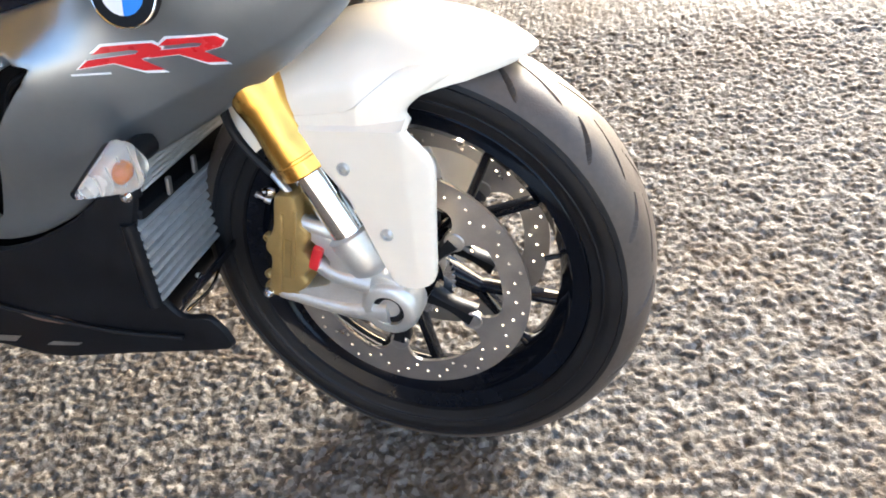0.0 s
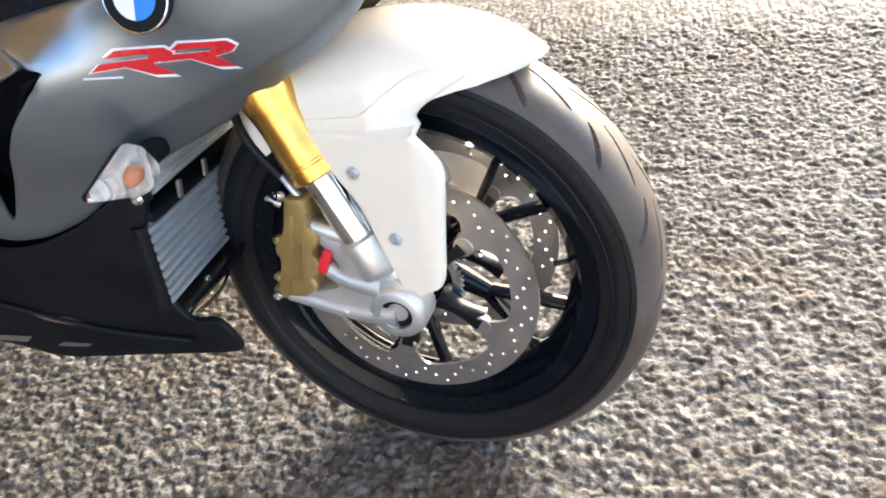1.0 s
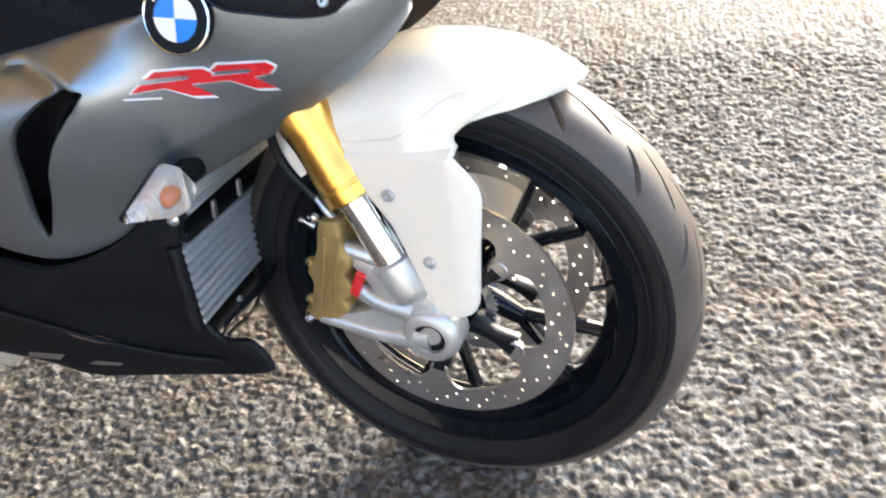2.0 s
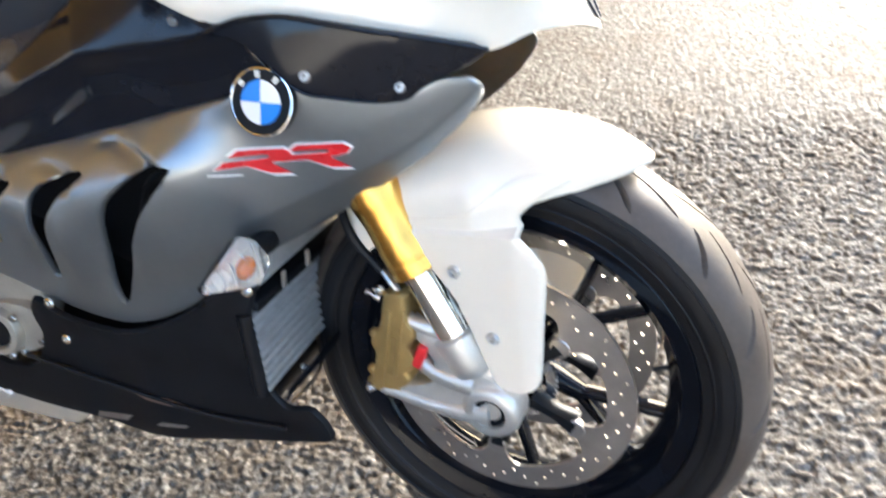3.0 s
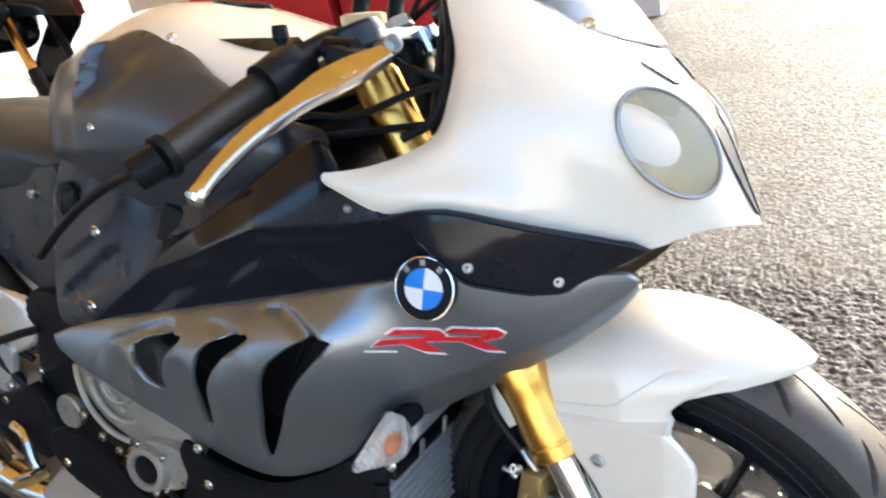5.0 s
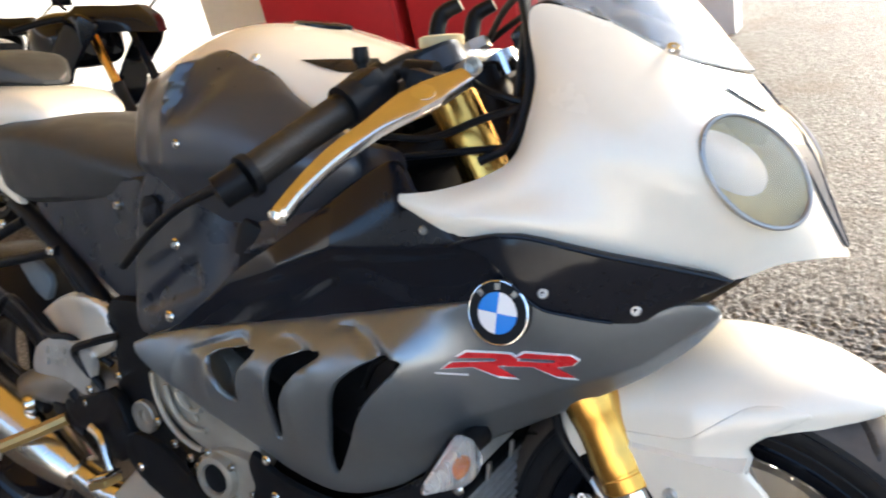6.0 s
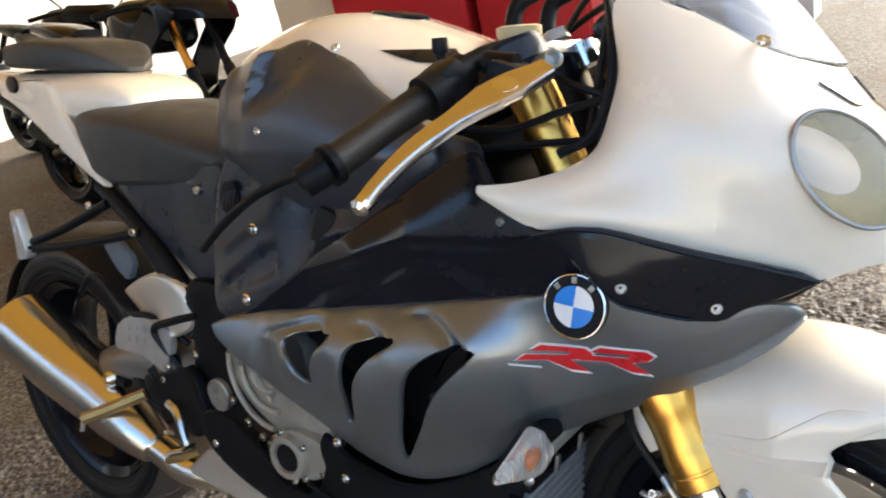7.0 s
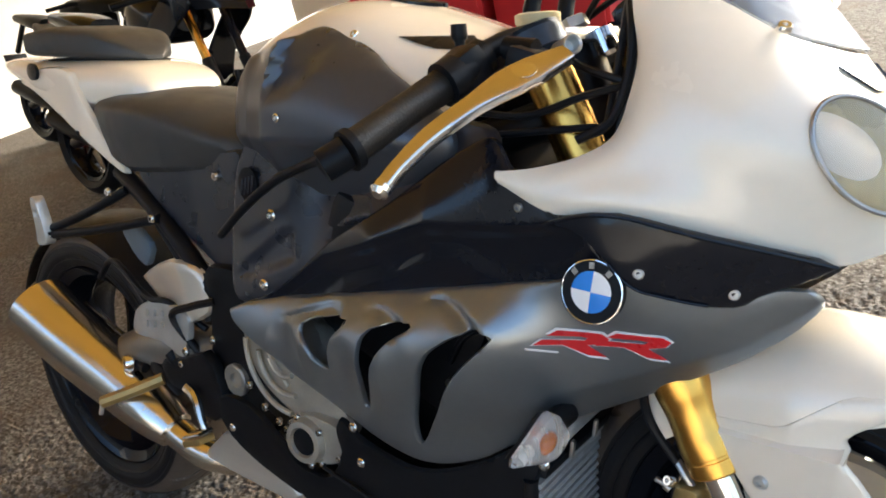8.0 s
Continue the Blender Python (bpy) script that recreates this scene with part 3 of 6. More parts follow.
    cal = part("brake_caliper", merged(skin(face, lambda x, z: -0.127 + 0.10 * max(0, x + 0.108 - 0.25 * (z - 0.38)), (), 0.052, 0.005, 0.005, 1, side=s), box((-0.140, s * 0.108, 0.309), (0.050, 0.026, 0.014), (0, 13, 0), 0.004)), BRASS, bike, "gold radial brake caliper", xf=FRONT)
    for zc in (0.338, 0.392):
        part("pad_pin", bolt((-0.143 + (zc - 0.366) * 0.23, s * 0.118, zc), (-0.4, s, 0), 0.006, 0.008), BRASS, cal, xf=FRONT)
    part("caliper_ridge", box((-0.124, s * 0.1275, 0.372), (0.005, 0.004, 0.118), (0, 15, 0), 0.0015), BRASS, cal, xf=FRONT)
    part("caliper_ridge", box((-0.104, s * 0.1265, 0.384), (0.004, 0.004, 0.100), (0, 15, 0), 0.0015), BRASS, cal, xf=FRONT)
    part("caliper_lettering", box((-0.116, s * 0.1275, 0.366), (0.008, 0.0012, 0.056), (0, 15, 0), 0), material("caliper_mark", (0.30, 0.20, 0.07), 0.5, 0.5), cal, "plain bar of raised lettering", xf=FRONT)
    part("caliper_bolt", bolt((-0.158, s * 0.121, 0.310), (0, s, 0), 0.007, 0.006), CHROME, cal, xf=FRONT)
    part("caliper_bolt", bolt((-0.120, s * 0.120, 0.452), (-0.3, s, 0.5), 0.007, 0.010), CHROME, cal, xf=FRONT)
    part("banjo_fitting", tube([(-0.098, s * 0.115, 0.448), (-0.108, s * 0.115, 0.462), (-0.118, s * 0.112, 0.474)], 0.0046, 8, 8), DISC, cal, xf=FRONT)
    part("reflector", box((-0.082, s * 0.119, 0.366), (0.013, 0.012, 0.034), (0, 24, 0), 0.004), RED, bike, "red anodised fork adjuster", xf=FRONT)
    part("brake_hose", tube([(-0.118, s * 0.112, 0.472), (-0.150, s * 0.115, 0.52), (-0.155, s * 0.12, 0.58), (-0.19, s * 0.09, 0.66)], 0.0055, 8, 20), MATT, bike, xf=FRONT)
    part("bleed_nipple", turned([(0, 0.005), (0.007, 0.005), (0.008, 0.003), (0.015, 0.003), (0.016, 0.004), (0.019, 0.003)], (-0.124, s * 0.118, 0.440), (-0.8, s * 0.2, 0.5), 12), DISC, cal, xf=FRONT)
    part("hose_clip", tube([(-0.022, s * 0.108, 0.452), (-0.004, s * 0.112, 0.443), (0.002, s * 0.112, 0.425), (-0.008, s * 0.108, 0.412)], 0.0032, 8, 14), MATT, bike, "black clip between fork and fender", xf=FRONT)
part("front_axle", turned([(-0.10, 0.012), (0.10, 0.012)], AXLE, SIDE, 20), ALU, bike, xf=FRONT)

# -- fairing panels
side_depth = thin_plate([
    (-0.74, 0.60, -0.232), (-0.62, 0.625, -0.208), (-0.516, 0.643, -0.203), (-0.42, 0.658, -0.203), (-0.338, 0.673, -0.205), (-0.264, 0.687, -0.212), (-0.171, 0.700, -0.219), (-0.128, 0.712, -0.207), (-0.052, 0.691, -0.171),
    (0.01, 0.690, -0.142), (0.032, 0.675, -0.125), (-0.03, 0.640, -0.148), (-0.115, 0.633, -0.181), (-0.184, 0.646, -0.203), (-0.10, 0.585, -0.155), (-0.20, 0.540, -0.178),
    (-0.29, 0.640, -0.244), (-0.40, 0.622, -0.251), (-0.50, 0.608, -0.251), (-0.60, 0.596, -0.245), (-0.28, 0.56, -0.222), (-0.38, 0.54, -0.240), (-0.48, 0.54, -0.242), (-0.58, 0.54, -0.238),
    (-0.25, 0.508, -0.196), (-0.316, 0.474, -0.190), (-0.392, 0.447, -0.197), (-0.52, 0.477, -0.208), (-0.643, 0.52, -0.220), (-0.70, 0.56, -0.232)])
PANEL = [(-0.738, 0.602), (-0.624, 0.625), (-0.516, 0.643), (-0.421, 0.658), (-0.338, 0.673), (-0.264, 0.687), (-0.205, 0.697), (-0.150, 0.719), (-0.134, 0.704), (-0.086, 0.693), (-0.050, 0.684), (-0.034, 0.688),
         (-0.018, 0.694), (0.006, 0.692), (0.015, 0.681), (0.012, 0.669), (-0.013, 0.640), (-0.058, 0.606), (-0.114, 0.572), (-0.177, 0.537), (-0.254, 0.503), (-0.299, 0.477), (-0.340, 0.448), (-0.396, 0.426),
         (-0.442, 0.419), (-0.485, 0.428), (-0.522, 0.444), (-0.586, 0.494), (-0.643, 0.52), (-0.707, 0.564), (-0.730, 0.582)]
GILLS = ([(-0.583, 0.598), (-0.564, 0.61), (-0.499, 0.619), (-0.497, 0.614), (-0.521, 0.596), (-0.532, 0.572), (-0.54, 0.546), (-0.549, 0.551), (-0.56, 0.575)],
         [(-0.468, 0.589), (-0.464, 0.605), (-0.449, 0.618), (-0.393, 0.632), (-0.387, 0.627), (-0.417, 0.61), (-0.442, 0.584), (-0.461, 0.545), (-0.488, 0.497), (-0.496, 0.498), (-0.481, 0.545)],
         [(-0.398, 0.544), (-0.381, 0.579), (-0.365, 0.602), (-0.335, 0.622), (-0.305, 0.636), (-0.28, 0.634), (-0.283, 0.628), (-0.327, 0.587), (-0.353, 0.552), (-0.386, 0.505), (-0.413, 0.462), (-0.424, 0.455), (-0.419, 0.492)])


GROOVES = ([(-0.288, 0.629), (-0.329, 0.65), (-0.362, 0.661), (-0.394, 0.657)],
           [(-0.4, 0.624), (-0.427, 0.632), (-0.451, 0.639), (-0.476, 0.637)],
           [(-0.507, 0.615), (-0.521, 0.623), (-0.54, 0.626), (-0.581, 0.617), (-0.641, 0.6)])


def ease(u):
    u = min(1, max(0, u))
    return u * u * (3 - 2 * u)


def gilled(x, z):
    """The side panel's depth: behind each gill the skin dips, so that the fin before it stands proud; its lower front edge folds inwards."""
    y = side_depth(x, z)
    for cx, top, bottom in ((-0.335, 0.642, 0.46), (-0.455, 0.638, 0.48), (-0.565, 0.628, 0.52)):
        lean = cx - (0.60 - z) * 0.35
        u = (lean - x) / 0.055
        v = (z - bottom) / (top - bottom)
        if 0 < u < 1.6 and 0 < v < 1:
            y += 0.014 * math.sin(math.pi * u / 1.6) * math.sin(math.pi * v) ** 1.4
    for line in GROOVES:
        xs = [p[0] for p in line]
        if xs[-1] < x < xs[0]:
            u = (xs[0] - x) / (xs[0] - xs[-1])
            d = np.interp(-x, [-p for p in xs], [p[1] for p in line]) - z
            w = 0.017 * (1.15 - u)
            y += 0.013 * (1 - u) ** 0.6 * ease(1 - abs(d - 0.005) / w) * ease(u / 0.12)
    fold = np.interp(x, (-0.30, -0.233, -0.158, -0.055, -0.007, 0.026), (0.520, 0.558, 0.586, 0.628, 0.664, 0.690)) - z
    y += 0.10 * max(0, np.interp(x, (-0.32, -0.15, 0.02), (0.625, 0.640, 0.685)) - z) * min(1, max(0, x + 0.32) / 0.08)
    if x > -0.30 and fold > 0:
        y += 0.55 * fold * min(1, (x + 0.30) / 0.06)
    return y


def belly_depth(x, z):
    return -0.206 + 0.10 * max(0, 0.40 - z) ** 1.3 + 0.09 * max(0, x + 0.42)


def facet_line(x):
    return np.interp(x, (-0.70, -0.562, -0.458, -0.375, -0.271, -0.208), (0.605, 0.688, 0.718, 0.745, 0.750, 0.757))


def upper_depth(x, z):
    """The black upper panel: a tilted facet on top, a hollow band below it, and a proud lower field with one small hump."""
    y = upper_plate(x, z)
    top = facet_line(x)
    low = np.interp(x, (-0.66, -0.531, -0.425, -0.385, -0.338, -0.285, -0.230, -0.168), (0.600, 0.668, 0.706, 0.728, 0.732, 0.712, 0.715, 0.730))
    if z > top:
        return y - 0.002 + 0.40 * (z - top)
    y += 0.007 * ease((top - z) / 0.022) - 0.002
    if z < low:
        y += -0.007 * ease((low - z) / 0.034) + 0.05 * min(0.06, low - z)
        u = (x + 0.46) / 0.085
        if 0 < u < 1:
            d = z - (0.668 + 0.040 * math.sin(math.pi / 2 * u))
            y += 0.003 * ease(1 - abs(d) / 0.014) * math.sin(math.pi * u) ** 0.5
    return y


POCKETS = (np.array([(-0.785, 0.626), (-0.764, 0.652), (-0.669, 0.709), (-0.643, 0.713), (-0.636, 0.662), (-0.746, 0.622)]),
           np.array([(-0.588, 0.698), (-0.567, 0.719), (-0.506, 0.737), (-0.466, 0.738), (-0.497, 0.715), (-0.560, 0.688)]))


def cover_depth(x, z):
    """The frame cover with two pressed hollows and a shallow fold."""
    y = upper_plate(x, z) + 0.018
    p = np.array([(x, z)])
    for poly, deep in zip(POCKETS, (0.006, 0.014)):
        if inside(p, poly)[0]:
            y += deep * ease(edge_distance(p, poly)[0] / 0.014)
    fold = z - (0.700 + 0.75 * (x + 0.72))
    return y + 0.05 * max(0, min(0.08, fold)) + 0.40 * max(0, min(0.09, z - facet_line(x))) * ease((x + 0.66) / 0.10)


upper_plate = thin_plate([(-0.76, 0.595, -0.205), (-0.672, 0.729, -0.185), (-0.673, 0.637, -0.205), (-0.55, 0.65, -0.203), (-0.42, 0.665, -0.203), (-0.30, 0.685, -0.206), (-0.21, 0.70, -0.210), (-0.17, 0.72, -0.211),
                          (-0.21, 0.757, -0.220), (-0.277, 0.798, -0.229), (-0.251, 0.769, -0.222), (-0.36, 0.76, -0.222), (-0.46, 0.72, -0.215), (-0.55, 0.76, -0.200), (-0.62, 0.80, -0.185), (-0.74, 0.80, -0.172), (-0.45, 0.82, -0.205), (-0.80, 0.66, -0.185)])
pod_depth = thin_plate([(-0.223, 0.756, -0.222), (-0.15, 0.765, -0.216), (-0.07, 0.748, -0.195), (0.02, 0.715, -0.140), (-0.052, 0.691, -0.174), (-0.128, 0.712, -0.210), (-0.15, 0.72, -0.216)])
UPPER = [(-0.765, 0.590), (-0.62, 0.617), (-0.42, 0.650), (-0.205, 0.688), (-0.165, 0.712), (-0.185, 0.748), (-0.205, 0.760), (-0.262, 0.800), (-0.284, 0.832), (-0.302, 0.838), (-0.345, 0.818), (-0.40, 0.785), (-0.47, 0.745), (-0.54, 0.712), (-0.60, 0.670), (-0.660, 0.626), (-0.72, 0.606)]
FRAMECOVER = [(-0.79, 0.585), (-0.70, 0.600), (-0.60, 0.615), (-0.52, 0.660), (-0.45, 0.690), (-0.37, 0.735), (-0.290, 0.780), (-0.300, 0.842), (-0.36, 0.855), (-0.44, 0.870), (-0.55, 0.845), (-0.65, 0.845), (-0.755, 0.835), (-0.795, 0.78), (-0.808, 0.68)]
BELLY = [(-0.204, 0.264), (-0.194, 0.272), (-0.201, 0.296), (-0.216, 0.317), (-0.245, 0.315), (-0.257, 0.330), (-0.271, 0.365), (-0.275, 0.400), (-0.266, 0.439), (-0.252, 0.475), (-0.25, 0.506), (-0.300, 0.474), (-0.342, 0.446), (-0.396, 0.424), (-0.442, 0.416), (-0.490, 0.424), (-0.530, 0.436), (-0.562, 0.460), (-0.575, 0.44), (-0.565, 0.40), (-0.60, 0.352), (-0.66, 0.355),
         (-0.70, 0.395), (-0.75, 0.430), (-0.80, 0.440), (-0.835, 0.430), (-0.840, 0.393), (-0.812, 0.359), (-0.762, 0.333), (-0.711, 0.316), (-0.664, 0.302), (-0.60, 0.288), (-0.505, 0.275), (-0.44, 0.256), (-0.316, 0.261)]
POD = [(-0.222, 0.757), (-0.18, 0.768), (-0.14, 0.768), (-0.067, 0.748), (0.030, 0.716), (0.004, 0.701), (-0.031, 0.689), (-0.048, 0.676), (-0.074, 0.677), (-0.113, 0.688), (-0.131, 0.694), (-0.147, 0.708), (-0.160, 0.724), (-0.185, 0.748)]
for s in (-1, 1):
    panel = part("side_panel", skin(PANEL, gilled, GILLS, 0.004, 0.0045, 0.004, 1, side=s), GREY, bike, "satin grey side fairing with three gill openings")
    belly = part("belly_panel", skin(BELLY, belly_depth, (), 0.004, 0.012, 0.005, 1, side=s), MATT, bike, "matt black belly fairing")
    upper = part("upper_panel", skin(UPPER, upper_depth, (), 0.004, 0.0040, 0.003, side=s), BLACK, bike, "gloss black upper side fairing")
    cover = part("frame_cover", skin(FRAMECOVER, cover_depth, (), 0.004, 0.0055, 0.008, side=s), FRAMEGREY, bike, "dark grey frame cover")
    pod = part("fairing_pod", skin(POD, lambda x, z: pod_depth(x, z) - 0.004, (), 0.006, 0.010, 0.004, 1, side=s), BLACK, bike, "gloss black trim under the front cowl")
    lip = [(x, s * -(pod_depth(x, z) - 0.006), z) for x, z in ((-0.222, 0.755), (-0.18, 0.766), (-0.14, 0.766), (-0.10, 0.756), (-0.067, 0.746), (-0.02, 0.731), (0.026, 0.715))]
    part("trim_lip", tube(lip, 0.0022, 8, 40), BLACK, pod)
    notch = [(x, s * -(pod_depth(x, z) - 0.005), z) for x, z in ((-0.155, 0.721), (-0.143, 0.706), (-0.129, 0.695), (-0.112, 0.690), (-0.090, 0.684), (-0.072, 0.680))]
    part("trim_lip", tube(notch, 0.0016, 8, 30), BLACK, pod)
    for x, z, d in ((-0.128, 0.712, pod_depth), (-0.052, 0.691, pod_depth)):
        part("pod_bolt", bolt((x, s * -(d(x, z) - 0.003), z), (0.2, s, 0.1), 0.0055, 0.003), DISC, pod)
    for x, z in ((-0.278, 0.800), (-0.252, 0.769)):
        part("panel_screw", bolt((x, s * -(upper_depth(x, z)), z), (0, s, 0), 0.005, 0.003), DISC, upper)
    for x, z in ((-0.694, 0.724), (-0.703, 0.626)):
        part("panel_bolt", bolt((x, s * -(cover_depth(x, z) - 0.001), z), (0, s, 0), 0.009, 0.005), POLISHED, cover)
    for x, z in ((-0.527, 0.402), (-0.535, 0.452), (-0.805, 0.385)):
        part("belly_bolt", bolt((x, s * -belly_depth(x, z), z), (0, s, 0), 0.007, 0.004), POLISHED, belly)

# -- front cowl
TOP = [(-0.272, -0.226, 0.806), (-0.235, -0.207, 0.808), (-0.190, -0.190, 0.820), (-0.165, -0.168, 0.842), (-0.155, -0.145, 0.900), (-0.165, -0.122, 0.975), (-0.10, -0.105, 0.957), (-0.037, -0.090, 0.918), (0.0, -0.048, 0.900), (0.018, 0.0, 0.892)]
LOW = [(-0.270, -0.226, 0.795), (-0.215, -0.218, 0.765), (-0.165, -0.213, 0.768), (-0.11, -0.196, 0.757), (-0.05, -0.166, 0.736), (0.0, -0.136, 0.712), (0.03, -0.118, 0.712), (0.06, -0.100, 0.722), (0.095, -0.066, 0.722), (0.111, 0.0, 0.708)]
MID = [(-0.272, -0.228, 0.800), (-0.222, -0.222, 0.788), (-0.176, -0.212, 0.796), (-0.136, -0.196, 0.802), (-0.098, -0.182, 0.825), (-0.062, -0.170, 0.852), (-0.020, -0.158, 0.838), (0.030, -0.132, 0.822), (0.062, -0.078, 0.815), (0.072, 0.0, 0.812)]
ctrl = []
for k, (t, m, l) in enumerate(zip(TOP, MID, LOW)):
    out = Vector((0, -min(1, k / 3), 0))
    t, m, l = Vector(t), Vector(m), Vector(l)
    ctrl.append([tuple(p) for p in (t, (t + m) / 2 + out * 0.010, m, (l + m) / 2 + out * 0.008, l)])
half = patch(ctrl, 60, 28)
for row in half:
    for p in row:
        fold = p[2] - np.interp(p[0], (-0.20, -0.119, -0.027, 0.004, 0.059, 0.10), (0.860, 0.872, 0.823, 0.788, 0.768, 0.76))
        p[1] -= 0.010 * max(0, 1 - abs(fold) / 0.05) * min(1, max(0, p[0] + 0.20) / 0.06) * min(1, max(0, 0.0 - p[0]) / 0.05) * min(1, -p[1] / 0.08)
for _ in range(14):
    g = np.array(half)
    flat = (g[:-2, 1:-1] + g[2:, 1:-1] + g[1:-1, :-2] + g[1:-1, 2:]) / 4
    g[1:-1, 1:-1] += 0.5 * (flat - g[1:-1, 1:-1])
    half = [list(r) for r in g]
cowl_grid = half
whole = half + [[p * np.array((1, -1, 1)) for p in r] for r in half[-2::-1]]
cowl = part("front_cowl", shell(whole, 0.004), WHITE, bike, "pearl white front cowl with round headlight")

# -- headlight, intake and windscreen
def cap(center, normal, up, a, b, bulge, rows=8, n=32, power=2.0):
    """A domed oval plate."""
    nrm = Vector(normal).normalized()
    u = (Vector(up) - nrm * Vector(up).dot(nrm)).normalized()
    v = nrm.cross(u)
    c = Vector(center)
    grid = [[c + nrm * (bulge * (1 - (k / rows) ** power)) + u * (a * k / rows * math.cos(w)) + v * (b * k / rows * math.sin(w)) for w in np.linspace(0, 2 * math.pi, n, endpoint=False)] for k in range(rows + 1)]
    grid.append([c - nrm * 0.006 + u * (a * math.cos(w)) + v * (b * math.sin(w)) for w in np.linspace(0, 2 * math.pi, n, endpoint=False)])
    bm = quads(grid, close_v=True)
    bmesh.ops.remove_doubles(bm, verts=bm.verts, dist=1e-5)
    return bm


def oval_ring(center, normal, up, a, b, r):
    nrm = Vector(normal).normalized()
    u = (Vector(up) - nrm * Vector(up).dot(nrm)).normalized()
    v = nrm.cross(u)
    c = Vector(center)
    return tube([c + u * (a * math.cos(w)) + v * (b * math.sin(w)) for w in np.linspace(0, 2 * math.pi, 24, endpoint=False)], r, 8, 60, closed=True)


NAVY = material("intake_dark", (0.012, 0.018, 0.035), 0.3)


def on_cowl(r, c, s, h):
    """A point on the cowl by its row and column, lifted by h."""
    i, j = int(r), int(c)
    i, j = min(i, len(cowl_grid) - 2), min(j, len(cowl_grid[0]) - 2)
    a, b = r - i, c - j
    g = [[np.array(cowl_grid[i + m][j + n]) for n in (0, 1)] for m in (0, 1)]
    p = (g[0][0] * (1 - a) + g[1][0] * a) * (1 - b) + (g[0][1] * (1 - a) + g[1][1] * a) * b
    p = p + np.array((0.75, -0.45, 0.48)) * h
    return (p[0], -s * p[1], p[2])


for s in (-1, 1):
    c, nrm, up = Vector((0.0425, s * 0.1225, 0.8120)), (0.61, s * 0.73, 0.30), (-0.62, s * 0.18, 0.75)
    if s > 0:
        c = c - Vector(nrm).normalized() * 0.012
    lamp = part("headlight", oval_ring(c, nrm, up, 0.059, 0.040, 0.0024), DISC, bike, "oval headlight with clear lens")
    # Nearly flat plate; the tan colour holds the bowl's brown shading and reflections.
    part("reflector_bowl", cap(c - Vector(nrm).normalized() * 0.004, nrm, up, 0.058, 0.039, -0.001), material("shading_tinted_bowl", (0.42, 0.33, 0.15), 0.3, 0.25), lamp, "headlight reflector plate, the bowl's brown shading in its colour")
    part("lens", cap(c, nrm, up, 0.058, 0.039, 0.008), CLEAR, lamp, "clear plastic lens").visible_shadow = False
    part("screen_screw", bolt((-0.037, s * 0.094, 0.9215), (0.35, s * 0.5, 0.8), 0.0075, 0.006), POLISHED, cowl)
    for near, away in (([(50.4, 3), (52.5, 4.5), (54.6, 6.0)], [(54.8, 2.6), (55.6, 4.4), (56.4, 6.2)]), ([(55.2, 11.4), (56.4, 17), (57.6, 22), (58.4, 25.5)], [(58.6, 12.2), (59, 18), (59, 22), (59, 25.8)])):
        a, b = spline([(r, c, 0) for r, c in near], 10), spline([(r, c, 0) for r, c in away], 10)
        rows = [[on_cowl(*(p + (q - p) * v)[:2], s, 0.0030) for v in np.linspace(0, 1, 5)] for p, q in zip(a, b)]
        part("intake_slot", shell(rows, 0.002), NAVY, cowl, "dark nose air intake")

screen_rows = [[(0.020, 0, 0.897), (0.002, -0.048, 0.904), (-0.037, -0.091, 0.921), (-0.10, -0.107, 0.960), (-0.16, -0.118, 0.985)],
               [(-0.030, 0, 0.962), (-0.045, -0.052, 0.960), (-0.080, -0.090, 0.966), (-0.13, -0.108, 0.990), (-0.18, -0.117, 1.005)],
               [(-0.090, 0, 1.030), (-0.105, -0.055, 1.024), (-0.135, -0.092, 1.020), (-0.170, -0.108, 1.022), (-0.20, -0.113, 1.025)],
               [(-0.165, 0, 1.095), (-0.180, -0.055, 1.085), (-0.20, -0.088, 1.065), (-0.215, -0.102, 1.050), (-0.22, -0.108, 1.042)]]
half = patch(screen_rows, 16, 16)
full = [list(r[::-1]) + [p * np.array((1, -1, 1)) for p in r[1:]] for r in half]
part("windscreen", shell(full, 0.003), material("tinted_screen", (0.55, 0.58, 0.62), 0.08, 0.0, 0.3, 0.02, 8, transmission=0.75), bike, "clear curved windscreen", ).visible_shadow = False
for s in (-1, 1):
    part("cockpit_trim", tube([(-0.185, s * 0.10, 0.985), (-0.168, s * 0.128, 0.945), (-0.165, s * 0.142, 0.895), (-0.178, s * 0.158, 0.848), (-0.21, s * 0.17, 0.83)], 0.005, 8, 24), MATT, bike, "black inner edge of the cowl")
inner = patch([[(-0.175, -0.155, 0.84), (-0.10, -0.120, 0.76), (-0.05, 0, 0.74)], [(-0.160, -0.140, 0.90), (-0.06, -0.10, 0.86), (-0.01, 0, 0.84)], [(-0.165, -0.118, 0.965), (-0.10, -0.085, 0.935), (-0.04, 0, 0.925)]], 12, 12)
full = [list(r) + [p * np.array((1, -1, 1)) for p in r[-2::-1]] for r in inner]
part("cockpit_liner", shell(full, 0.003), MATT, bike, "matt black cockpit liner")

